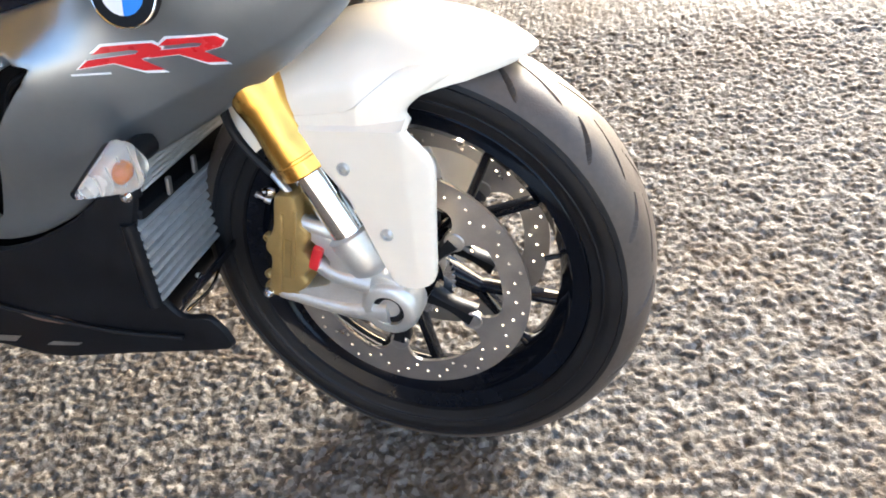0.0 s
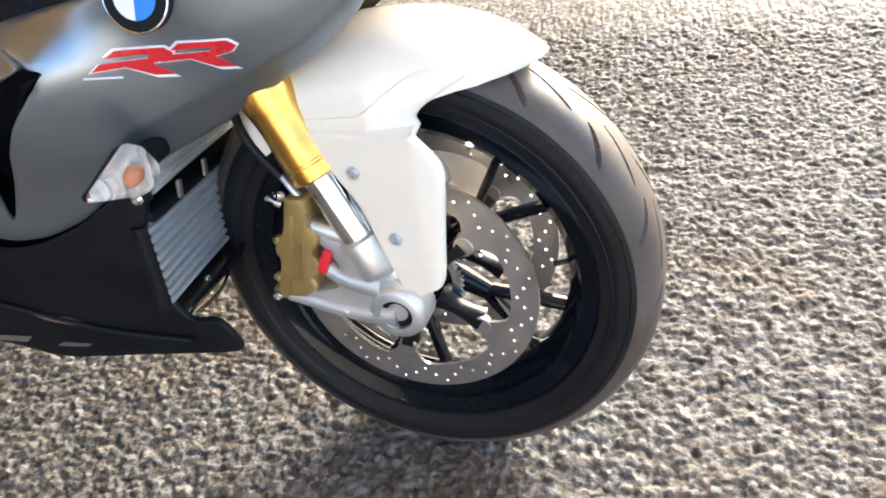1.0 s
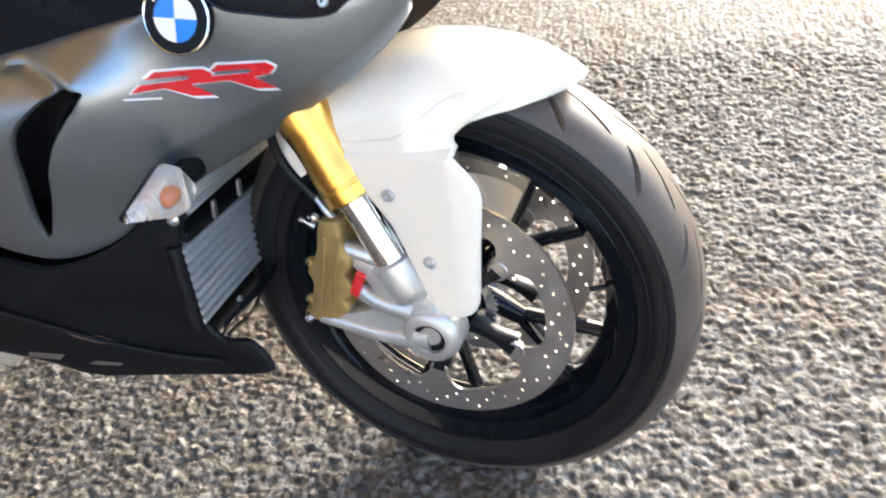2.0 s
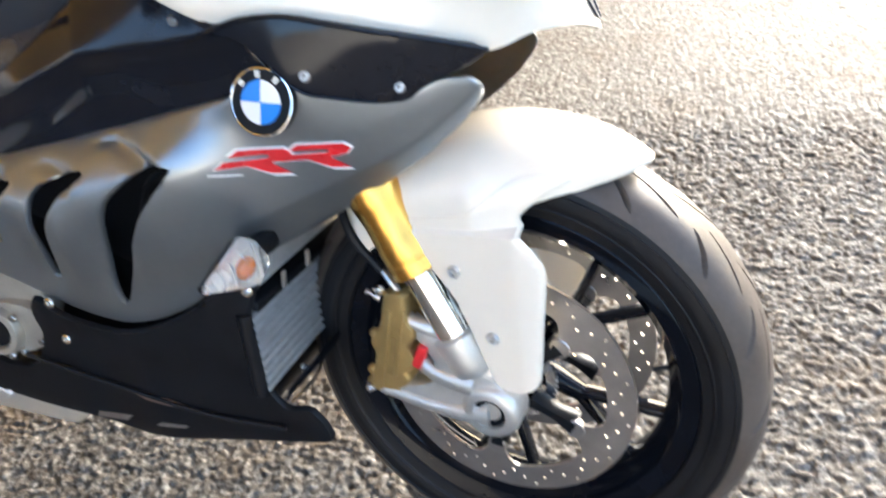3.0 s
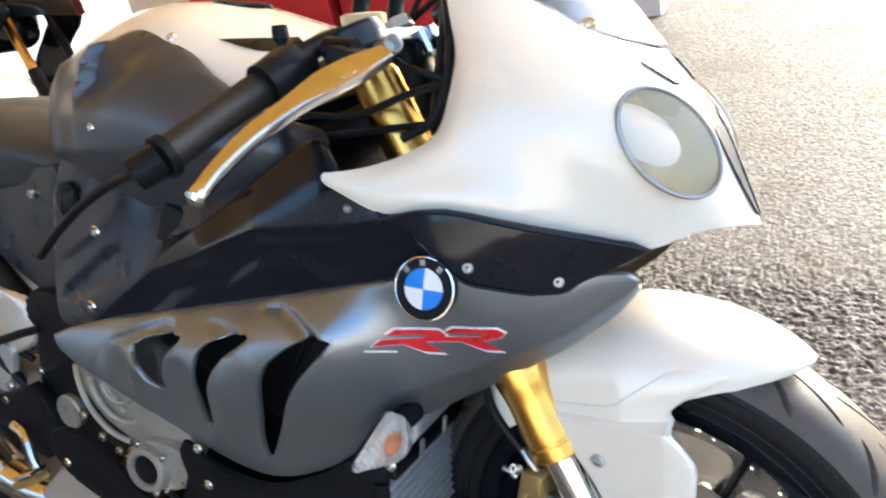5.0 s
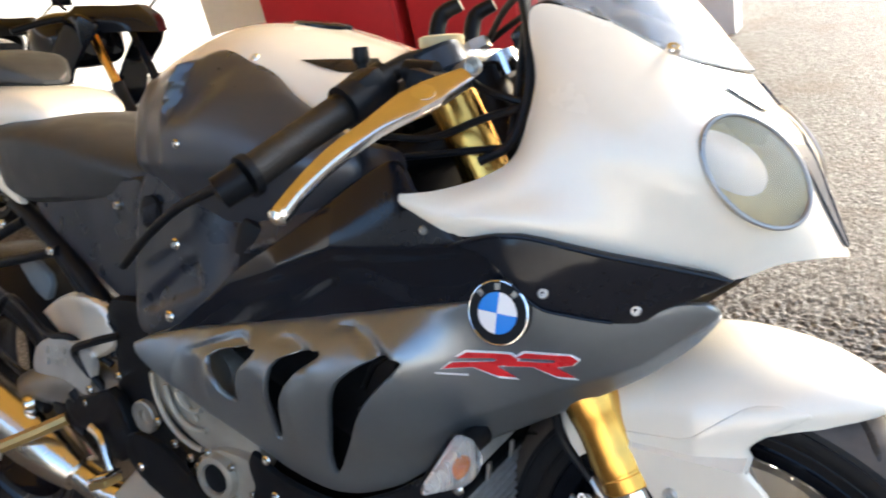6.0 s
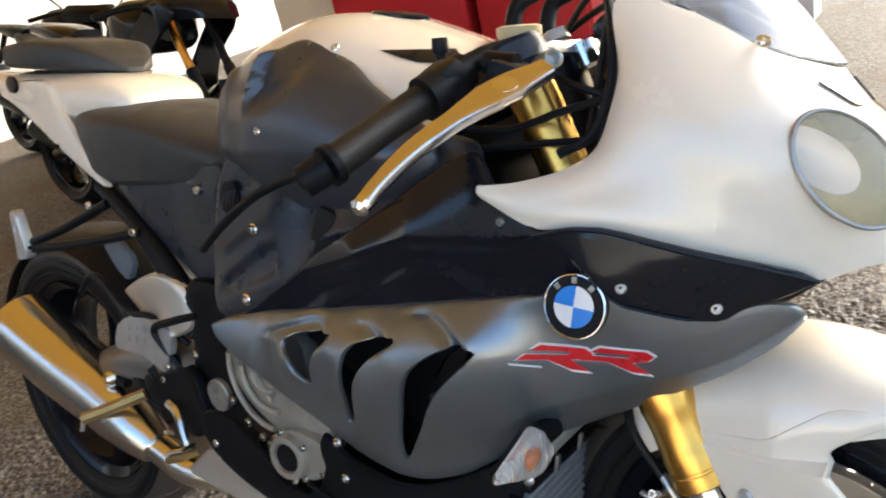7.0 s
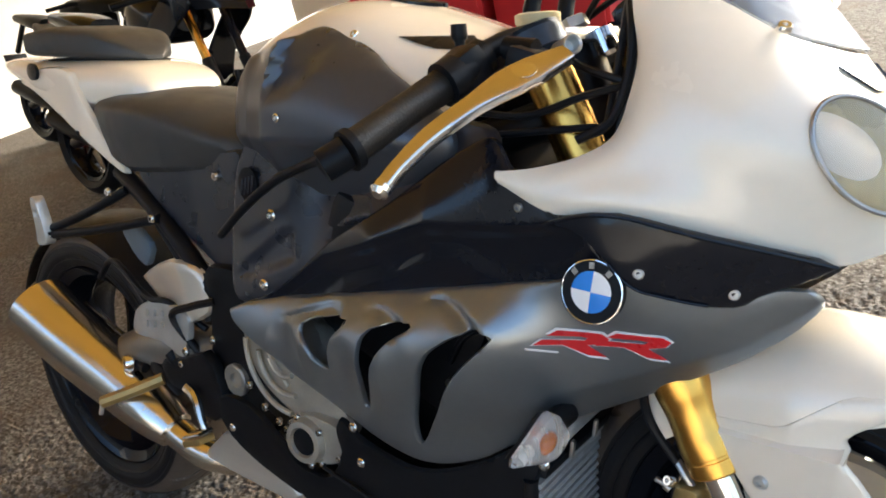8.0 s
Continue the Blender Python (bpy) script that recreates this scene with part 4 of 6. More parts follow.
# -- badge and lettering shapes on the side panel
for s in (-1, 1):
    bc = Vector((-0.171, s * 0.2225, 0.692))
    nrm = Vector((0.05, s * 0.97, 0.16)).normalized()
    up = Vector((0.0, 0, 1))
    badge = part("badge", turned([(-0.008, 0.0312), (0.001, 0.0316), (0.003, 0.030)], bc, nrm, 48), MATT, panel.parent, "round enamel badge with blue and white quarters")
    part("badge_rim", oval_ring(bc + nrm * 0.002, nrm, up, 0.0308, 0.0308, 0.0012), CHROME, badge)
    u = (up - nrm * up.dot(nrm)).normalized()
    v = u.cross(nrm)
    for q in range(4):
        rows = [[bc + nrm * (0.0044 - 0.0003 * k) + (u * math.cos(a) + v * math.sin(a)) * (0.0205 * k / 3) for a in np.linspace(q * math.pi / 2 + 0.12, (q + 1) * math.pi / 2 + 0.12, 8)] for k in range(4)]
        bm = quads(rows)
        bmesh.ops.remove_doubles(bm, verts=bm.verts, dist=1e-5)
        part("badge_quarter", bm, DECALBLUE if q % 2 == (1 if s < 0 else 0) else DECALWHITE, badge)
    for q in (-0.75, 0.0, 0.75):
        m = bc + nrm * 0.0036 + (u * math.cos(q) + v * math.sin(q)) * 0.0256
        rows = [[m + (u * math.cos(q) + v * math.sin(q)) * (0.0032 * i) + (v * math.cos(q) - u * math.sin(q)) * (0.0028 * j) for j in (-1, 1)] for i in (-1, 1)]
        part("badge_mark", quads(rows), CHROME, badge, "plain bright bar")
    # two slanted red marks with white edges
    for x0 in (-0.241, -0.184):
        def mark(shape, lift, x0=x0):
            pts = [(x0 + a, 0.610 + b) for a, b in shape]
            return skin(pts, lambda x, z: gilled(x, z) - lift, (), 0.001, 0.008, 0.0, 0, side=s)
        bow = [(0.026, 0.0335), (0.068, 0.0310), (0.0745, 0.0250), (0.068, 0.0190), (0.052, 0.0165), (0.067, 0.0025), (0.050, 0.0045), (0.030, 0.0165), (0.002, 0.0165), (0.011, 0.0230), (0.050, 0.0222), (0.054, 0.0250), (0.048, 0.0268), (0.016, 0.0275)]
        ctr = np.mean(bow, 0)
        big = [tuple(ctr + (np.array(p) - ctr) * (1.07, 1.20)) for p in bow]
        part("decal_edge", mark(big, 0.0012), DECALWHITE, panel if s > 0 else [o for o in bike.children if o.name.startswith("side_panel")][0], "white edge of a slanted red mark")
        part("decal", mark(bow, 0.0022), RED, panel if s > 0 else [o for o in bike.children if o.name.startswith("side_panel")][0], "slanted angular red mark")
    bar = [(-0.247, 0.6225), (-0.218, 0.6180), (-0.218, 0.6160), (-0.247, 0.6205)]
    part("small_lettering", skin(bar, lambda x, z: gilled(x, z) - 0.0012, (), 0.0008, 0.01, 0, 0, side=s), DECALWHITE, panel if s > 0 else [o for o in bike.children if o.name.startswith("side_panel")][0], "small plain white bar")

# -- tank
TANK = [[(-0.800, -0.120, 0.790), (-0.800, -0.118, 0.850), (-0.795, -0.095, 0.895), (-0.790, -0.05, 0.915), (-0.788, 0, 0.918)],
        [(-0.760, -0.150, 0.785), (-0.755, -0.150, 0.880), (-0.745, -0.118, 0.945), (-0.735, -0.06, 0.972), (-0.730, 0, 0.978)],
        [(-0.650, -0.172, 0.780), (-0.650, -0.174, 0.880), (-0.650, -0.142, 0.958), (-0.650, -0.07, 1.000), (-0.650, 0, 1.008)],
        [(-0.550, -0.182, 0.770), (-0.550, -0.186, 0.870), (-0.550, -0.150, 0.955), (-0.550, -0.07, 0.996), (-0.550, 0, 1.004)],
        [(-0.450, -0.186, 0.750), (-0.450, -0.188, 0.850), (-0.450, -0.140, 0.928), (-0.450, -0.06, 0.966), (-0.450, 0, 0.974)],
        [(-0.370, -0.176, 0.740), (-0.365, -0.176, 0.820), (-0.360, -0.120, 0.895), (-0.355, -0.05, 0.930), (-0.355, 0, 0.938)]]
half = patch(TANK, 40, 28)
skirt = [[np.array((p[0], p[1] + 0.8 * max(0, 0.838 - p[2]), max(p[2], 0.832))) for p in r] for r in half]
full = [list(r) + [p * np.array((1, -1, 1)) for p in r[-2::-1]] for r in skirt]
tank = part("fuel_tank", shell(full, 0.003), WHITE, bike, "white fuel tank with grey sides")
TANKSIDE = [(-0.795, 0.815), (-0.785, 0.880), (-0.760, 0.925), (-0.715, 0.950), (-0.655, 0.955), (-0.605, 0.972), (-0.575, 0.974), (-0.488, 0.938), (-0.392, 0.876), (-0.355, 0.845), (-0.350, 0.775), (-0.42, 0.755), (-0.50, 0.750), (-0.60, 0.752), (-0.70, 0.760), (-0.785, 0.775)]
tank_depth = thin_plate([(p[0], p[2], p[1]) for r in half[::4] for p in r[:22:3] if p[1] < -0.04])


def tank_side(x, z):
    """Three facets: a knee hollow towards the seat, a tilted upper field and the plain lower side."""
    knee = -0.638 - 0.17 * (0.953 - z)
    line = np.interp(x, (-0.66, -0.641, -0.597, -0.539, -0.449, -0.36), (0.870, 0.882, 0.889, 0.916, 0.912, 0.880))
    y = tank_depth(x, z) - 0.024 + 0.65 * max(0, 0.832 - z)
    if x < knee:
        return y + min(0.021, 0.30 * (knee - x))
    return y + min(1, (x - knee) / 0.008) * min(0.021, 0.60 * max(0, z - line))



for s in (-1, 1):
    side = part("tank_side", skin(TANKSIDE, tank_side, (), 0.006, 0.008, 0.005, side=s), SHADEDGREY, tank, "satin grey tank side, darkened for its dim reflections")
    for x, z in ((-0.613, 0.863), (-0.526, 0.957)):
        part("tank_bolt", bolt((x, s * -(tank_side(x, z) - 0.001 if z < 0.9 else tank_depth(x, z)), z), (0, s * 0.8, 0.5 if z > 0.9 else 0.0), 0.006, 0.003), POLISHED, tank)
part("filler_cap", turned([(-0.004, 0.040), (0.001, 0.040), (0.003, 0.036), (0.003, 0.012)], (-0.53, 0, 0.999), (0.2, 0, 1), 32), BLACK, tank, "round black filler cap")
for s in (-1, 1):
    part("tank_intake", skin([(-0.47, 0.950), (-0.40, 0.945), (-0.37, 0.925), (-0.42, 0.932)], lambda x, z: tank_depth(x, z) - 0.004, (), 0.003, 0.01, 0, 0, side=s), MATT, tank, "dark slot in the tank top")

# -- vent on the frame cover
for s in (-1, 1):
    at_y = upper_plate(-0.750, 0.764) + 0.016
    vent = part("frame_vent", cap((-0.750, s * -at_y, 0.764), (0, s, 0), (0.25, 0, 1), 0.026, 0.021, 0.001), MATT, bike, "dark oval vent with short ribs")
    for k in range(4):
        part("vent_rib", box((-0.750 - 0.012 + 0.008 * k, s * -(at_y - 0.002), 0.764 - 0.004 + 0.002 * k), (0.003, 0.002, 0.026), (0, 18, 0), 0.0008, 1), FRAMEGREY, vent)

# -- seats and tail
def cushion(sections, n=24, boxy=0.6):
    """A padded form: sections of x, half width, bottom z, top z."""
    rows = []
    for x, w, zb, zt in spline(sections, 28):
        row = []
        for a in np.linspace(0, 2 * math.pi, n, endpoint=False):
            c, d = math.cos(a), math.sin(a)
            y = w * math.copysign(abs(c) ** boxy, c)
            z = (zb + zt) / 2 + (zt - zb) / 2 * math.copysign(abs(d) ** (boxy + 0.05), d)
            row.append((x, y, z))
        rows.append(row)
    return quads(rows, close_v=True, caps=True)


def saddle(sections):
    """A seat: a gently domed top, a rounded edge and sides that draw in; sections of x, half width, bottom z, edge z, top z."""
    rows = []
    for x, w, zb, ze, zt in spline(sections, 40):
        half_row = [(0.0, zt), (0.40 * w, zt - 0.10 * (zt - ze)), (0.72 * w, zt - 0.38 * (zt - ze)), (0.92 * w, zt - 0.80 * (zt - ze)), (0.985 * w, ze - 0.004), (w, ze - 0.014), (0.985 * w, ze * 0.6 + zb * 0.4), (0.93 * w, zb + 0.010), (0.85 * w, zb)]
        rows.append([(x, -y, z) for y, z in half_row] + [(x, y, z) for y, z in half_row[:0:-1]])
    return quads(rows, close_v=True, caps=True)


part("rider_seat", saddle([(-0.790, 0.095, 0.795, 0.806, 0.822), (-0.830, 0.124, 0.785, 0.822, 0.848), (-0.90, 0.144, 0.778, 0.846, 0.876), (-1.00, 0.152, 0.772, 0.874, 0.900), (-1.10, 0.150, 0.772, 0.886, 0.908), (-1.18, 0.132, 0.796, 0.890, 0.910), (-1.228, 0.110, 0.846, 0.888, 0.902)]), SEATMAT, bike, "black vinyl rider seat")
part("passenger_seat", cushion([(-1.175, 0.018, 0.962, 0.970), (-1.20, 0.052, 0.964, 0.992), (-1.25, 0.084, 0.968, 1.020), (-1.30, 0.096, 0.972, 1.030), (-1.38, 0.104, 0.980, 1.040), (-1.47, 0.100, 0.988, 1.038)], 32, 0.38), SEATMAT, bike, "small black passenger seat pad")
tail = part("tail", cushion([(-1.085, 0.060, 0.880, 0.905), (-1.10, 0.085, 0.876, 0.930), (-1.15, 0.105, 0.870, 0.955), (-1.25, 0.120, 0.870, 0.970), (-1.40, 0.122, 0.900, 0.980), (-1.55, 0.10, 0.945, 0.992), (-1.64, 0.07, 0.965, 0.992)]), WHITE, bike, "white tail unit")
for s in (-1, 1):
    part("tail_side", skin([(-1.235, 0.890), (-1.120, 0.765), (-1.140, 0.762), (-1.26, 0.828), (-1.425, 0.917), (-1.50, 0.940), (-1.44, 0.965), (-1.26, 0.960)], lambda x, z: -0.128 + 0.06 * max(0, -1.25 - x), (), 0.004, 0.012, 0.008, side=s), WHITE, tail, "white tail side panel")
    # No hollow here: a flat black cap paints the recess's shade.
    part("tail_recess", cap((-1.405, s * 0.126, 0.957), (-0.1, s, 0.1), (0.2, 0, 1), 0.016, 0.024, 0.002), MATT, tail, "matt black cap for the shade in a tail recess")
    part("tail_bolt", bolt((-1.262, s * 0.130, 0.838), (0, s, 0), 0.005, 0.003), MATT, tail)
    part("under_seat_panel", skin([(-1.115, 0.778), (-0.95, 0.792), (-0.84, 0.808), (-0.785, 0.812), (-0.79, 0.66), (-0.88, 0.60), (-0.97, 0.645), (-1.08, 0.73)], lambda x, z: -0.118 - 0.10 * max(0, x + 0.95), (), 0.004, 0.015, 0.008, side=s), FRAMEGREY, bike, "dark grey panel under the seat")
    part("subframe_tube", merged(tube([(-1.18, s * 0.105, 0.765), (-1.05, s * 0.118, 0.690), (-0.905, s * 0.128, 0.565)], 0.016, 12, 12), tube([(-1.07, s * 0.12, 0.70), (-0.95, s * 0.13, 0.575), (-0.93, s * 0.13, 0.52)], 0.012, 10, 10)), MATT, bike, "matt black subframe tube")
    bracket = part("passenger_peg_bracket", merged(tube([(-1.140, s * 0.122, 0.735), (-1.25, s * 0.150, 0.690), (-1.365, s * 0.170, 0.655)], 0.009, 10, 10), tube([(-1.035, s * 0.132, 0.690), (-1.19, s * 0.155, 0.665), (-1.36, s * 0.170, 0.645)], 0.009, 10, 10),
                                                   turned([(-0.012, 0.018), (0.012, 0.018)], (-1.365, s * 0.17, 0.648), SIDE, 16)), MATT, bike, "black passenger peg bracket")
    part("passenger_peg", skin([(-1.390, 0.624), (-1.352, 0.628), (-1.346, 0.650), (-1.362, 0.718), (-1.376, 0.724), (-1.386, 0.716), (-1.384, 0.660)], lambda x, z: -0.188, ([(-1.372, 0.700), (-1.368, 0.690), (-1.374, 0.680), (-1.379, 0.690)],), 0.016, 0.008, 0.004, 1, side=s), ALU, bracket, "folded aluminium passenger peg")
    for x, z in ((-1.045, 0.691), (-1.173, 0.732), (-0.864, 0.768)):
        part("frame_bolt", bolt((x, s * (0.139 if x < -1 else 0.127), z), (0, s, 0), 0.008, 0.006), POLISHED, bike)

# -- rear wheel area, swingarm and exhaust
rear_hugger = []
for a in np.radians(np.linspace(35, 150, 24)):
    rear_hugger.append([ring_angle(REAR, 0.335 - 0.03 * abs(u) ** 3, a, 0.10 * u) for u in np.linspace(-1, 1, 9)])
part("inner_mudguard", skin([(-1.225, 0.655), (-1.165, 0.662), (-1.120, 0.625), (-1.150, 0.580), (-1.185, 0.600)], lambda x, z: -0.105, (), 0.006, 0.010, 0.006, 1), material("blue_grey_plastic", (0.14, 0.17, 0.20), 0.35, 0.2, 0, 0.08, 14), bike, "blue-grey inner mudguard plate")
part("rear_hugger", shell(rear_hugger, 0.003), MATT, bike, "matt black rear hugger")
for s in (-1, 1):
    part("swingarm", merged(tube([(-0.93, s * 0.10, 0.44), (-1.10, s * 0.125, 0.445), (-1.30, s * 0.125, 0.38), (-1.46, s * 0.125, 0.32)], 0.03, 12, 20, (0.050, 0.042, 0.034, 0.028))), material("swingarm_grey", (0.22, 0.20, 0.17), 0.4, 0.7, 0, 0.1, 30), bike, "cast aluminium swingarm")
BRACE = material("satin_aluminium", (0.78, 0.72, 0.62), 0.30, 0.7, 0.0, 0.03, 12, rough_vary=0.03)
brace = [(-1.150, 0.572), (-1.080, 0.602), (-1.010, 0.623), (-0.955, 0.622), (-0.925, 0.605), (-0.902, 0.560), (-0.912, 0.535), (-0.965, 0.512), (-1.021, 0.515), (-1.085, 0.540), (-1.124, 0.560)]
for s in (-1, 1):
    part("swingarm_brace", skin(brace, lambda x, z: -0.150 - 0.10 * max(0, 0.59 - z) + 0.16 * abs(x + 0.968 + 0.5 * (z - 0.58)), (), 0.02, 0.010, 0.010, side=s), BRACE, bike, "polished upper swingarm brace")
    heel = part("heel_plate", skin([(-1.146, 0.470), (-1.138, 0.496), (-1.119, 0.526), (-1.057, 0.549), (-0.985, 0.540), (-0.958, 0.528), (-0.962, 0.500), (-0.985, 0.455), (-1.001, 0.438), (-1.034, 0.443), (-1.080, 0.466)], lambda x, z: -0.158, (), 0.006, 0.012, 0.006, 1, side=s), ALU, bike, "cast aluminium heel plate with short ribs")
    for i in range(3):
        for j in range(2):
            part("rib", box((-1.078 + 0.024 * i - 0.006 * j, s * 0.161, 0.522 - 0.022 * j + 0.002 * i), (0.006, 0.005, 0.013), (0, 15, 0), 0.002), ALU, heel)
    part("heel_bolt", bolt((-0.972, s * 0.162, 0.466), (0, s, 0), 0.008, 0.005), POLISHED, heel)
    part("heel_bolt", bolt((-0.990, s * 0.162, 0.440), (0, s, 0), 0.007, 0.005), POLISHED, heel)
    pivot = part("pivot_plate", skin([(-0.925, 0.620), (-0.85, 0.625), (-0.785, 0.610), (-0.770, 0.50), (-0.760, 0.40), (-0.79, 0.345), (-0.87, 0.305), (-0.93, 0.33), (-0.945, 0.42), (-0.920, 0.52)], lambda x, z: -0.142, (), 0.02, 0.016, 0.010, side=s), MATT, bike, "matt black frame pivot plate")
    part("pivot_ring", turned([(-0.004, 0.028), (0.004, 0.028), (0.006, 0.025), (0.004, 0.013), (-0.002, 0.011)], (-0.862, s * 0.146, 0.430), (0, s, 0), 28), ENGINE, pivot, "aluminium swingarm pivot ring")
    for x, z in ((-0.895, 0.36), (-0.915, 0.49), (-0.83, 0.34), (-0.925, 0.41)):
        part("plate_bolt", bolt((x, s * 0.143, z), (0, s, 0), 0.008, 0.006), POLISHED, pivot)
silencer = part("silencer", merged(tube([(-1.075, -0.147, 0.285), (-1.12, -0.152, 0.312), (-1.20, -0.160, 0.360), (-1.30, -0.176, 0.420), (-1.425, -0.194, 0.495)], 0.06, 28, 24, (0.036, 0.046, 0.056, 0.062, 0.066, 0.066))), STEEL, bike, "brushed steel silencer with golden reflections")
part("silencer_band", tube([(-1.120, -0.152, 0.312), (-1.125, -0.1526, 0.315)], 0.0485, 28, 2), POLISHED, silencer)
part("exhaust_pipe", tube([(-1.08, -0.147, 0.288), (-1.00, -0.138, 0.255), (-0.93, -0.11, 0.245), (-0.84, -0.07, 0.24)], 0.029, 20, 16), STEEL, bike, "steel exhaust pipe")
part("collector_box", merged(box((-0.80, -0.02, 0.235), (0.28, 0.20, 0.075), (0, 6, 0), 0.02, 3), skin([(-0.960, 0.278), (-0.917, 0.314), (-0.880, 0.345), (-0.80, 0.345), (-0.75, 0.305), (-0.698, 0.280), (-0.715, 0.268), (-0.745, 0.262), (-0.849, 0.268)], lambda x, z: -0.172 - 0.25 * max(0, 0.29 - z), (), 0.05, 0.012, 0.008, 1)), BRACE, bike, "polished exhaust collector box")
peg = part("footpeg", tube([(-1.060, -0.160, 0.398), (-1.105, -0.200, 0.379), (-1.150, -0.235, 0.362)], 0.0115, 8, 10), BRASS, bike, "knurled aluminium footpeg")
for k in range(10):
    u = k / 10
    part("knurl", box((-1.080 - 0.065 * u, -0.180 - 0.052 * u, 0.3955 - 0.026 * u), (0.018, 0.0030, 0.006), (0, 20, -40), 0.001, 1), BRASS, peg)
part("peg_tip", tube([(-1.150, -0.235, 0.362), (-1.158, -0.238, 0.338)], 0.004, 8, 2), ALU, peg)
part("peg_mount", merged(box((-1.06, -0.146, 0.400), (0.09, 0.03, 0.030), (0, 25, 0), 0.008), tube([(-1.12, -0.158, 0.405), (-1.145, -0.158, 0.412)], 0.010, 10, 2)), MATT, bike, "black footpeg hanger")
part("hanger_bolt", bolt((-1.152, -0.166, 0.414), (-0.3, -1, 0.2), 0.017, 0.014), POLISHED, bike, "large polished bolt head")
pedal = part("brake_pedal", tube([(-0.972, -0.172, 0.402), (-0.935, -0.182, 0.396), (-0.915, -0.19, 0.362), (-0.905, -0.19, 0.342)], 0.008, 8, 16, (0.009, 0.008, 0.006)), STEEL, bike, "aluminium brake pedal with ribbed pad")
part("pedal_pad", box((-0.918, -0.20, 0.330), (0.055, 0.030, 0.012), (0, -20, 0), 0.003), BRASS, pedal)
for k in range(6):
    part("pad_rib", box((-0.940 + 0.009 * k, -0.20, 0.3345 + 0.0033 * k), (0.003, 0.030, 0.006), (0, -20, 0), 0.001, 1), STEEL, pedal)
part("brake_line", tube([(-0.95, -0.13, 0.50), (-1.02, -0.15, 0.545), (-1.08, -0.155, 0.55), (-1.20, -0.14, 0.60), (-1.30, -0.12, 0.55)], 0.006, 8, 24), MATT, bike)
part("reservoir_hose", tube([(-0.96, -0.145, 0.46), (-1.00, -0.16, 0.525), (-0.95, -0.155, 0.548), (-0.90, -0.14, 0.56)], 0.007, 8, 20), MATT, bike)
part("rear_master_cylinder", tube([(-0.985, -0.15, 0.40), (-1.03, -0.155, 0.452)], 0.013, 12, 2), MATT, bike)
for s in (-1, 1):
    part("peg_hanger", skin([(-1.060, 0.436), (-0.985, 0.452), (-0.905, 0.480), (-0.868, 0.378), (-0.925, 0.340), (-0.985, 0.385), (-1.040, 0.392)], lambda x, z: -0.166, (), 0.012, 0.010, 0.006, 1, side=s), MATT, bike, "black footrest hanger plate")
part("rear_shock", merged(tube([(-0.99, -0.02, 0.64), (-0.94, -0.02, 0.40)], 0.02, 14, 2)), GOLD, bike, "gold rear shock body")

# -- engine, radiators and inner parts
part("engine_block", box((-0.60, 0, 0.46), (0.34, 0.32, 0.26), (0, 20, 0), 0.03), MATT, bike, "dark engine block behind the fairing")
part("cylinder_head", box((-0.48, 0, 0.62), (0.28, 0.34, 0.20), (0, 25, 0), 0.02), MATT, bike)
part("gearbox", box((-0.75, 0, 0.55), (0.16, 0.22, 0.30), (0, 0, 0), 0.02), MATT, bike)
part("inner_liner", merged(box((-0.34, 0, 0.56), (0.16, 0.27, 0.24), (0, 15, 0), 0.02), box((-0.50, 0, 0.74), (0.34, 0.29, 0.12), (0, -6, 0), 0.02)), MATT, bike, "black air box and inner fairing")
COVER = [(-0.785, 0.572), (-0.781, 0.530), (-0.776, 0.502), (-0.744, 0.462), (-0.698, 0.434), (-0.655, 0.410), (-0.625, 0.392), (-0.580, 0.402), (-0.562, 0.430), (-0.570, 0.452), (-0.595, 0.50), (-0.60, 0.580), (-0.68, 0.605), (-0.75, 0.60)]
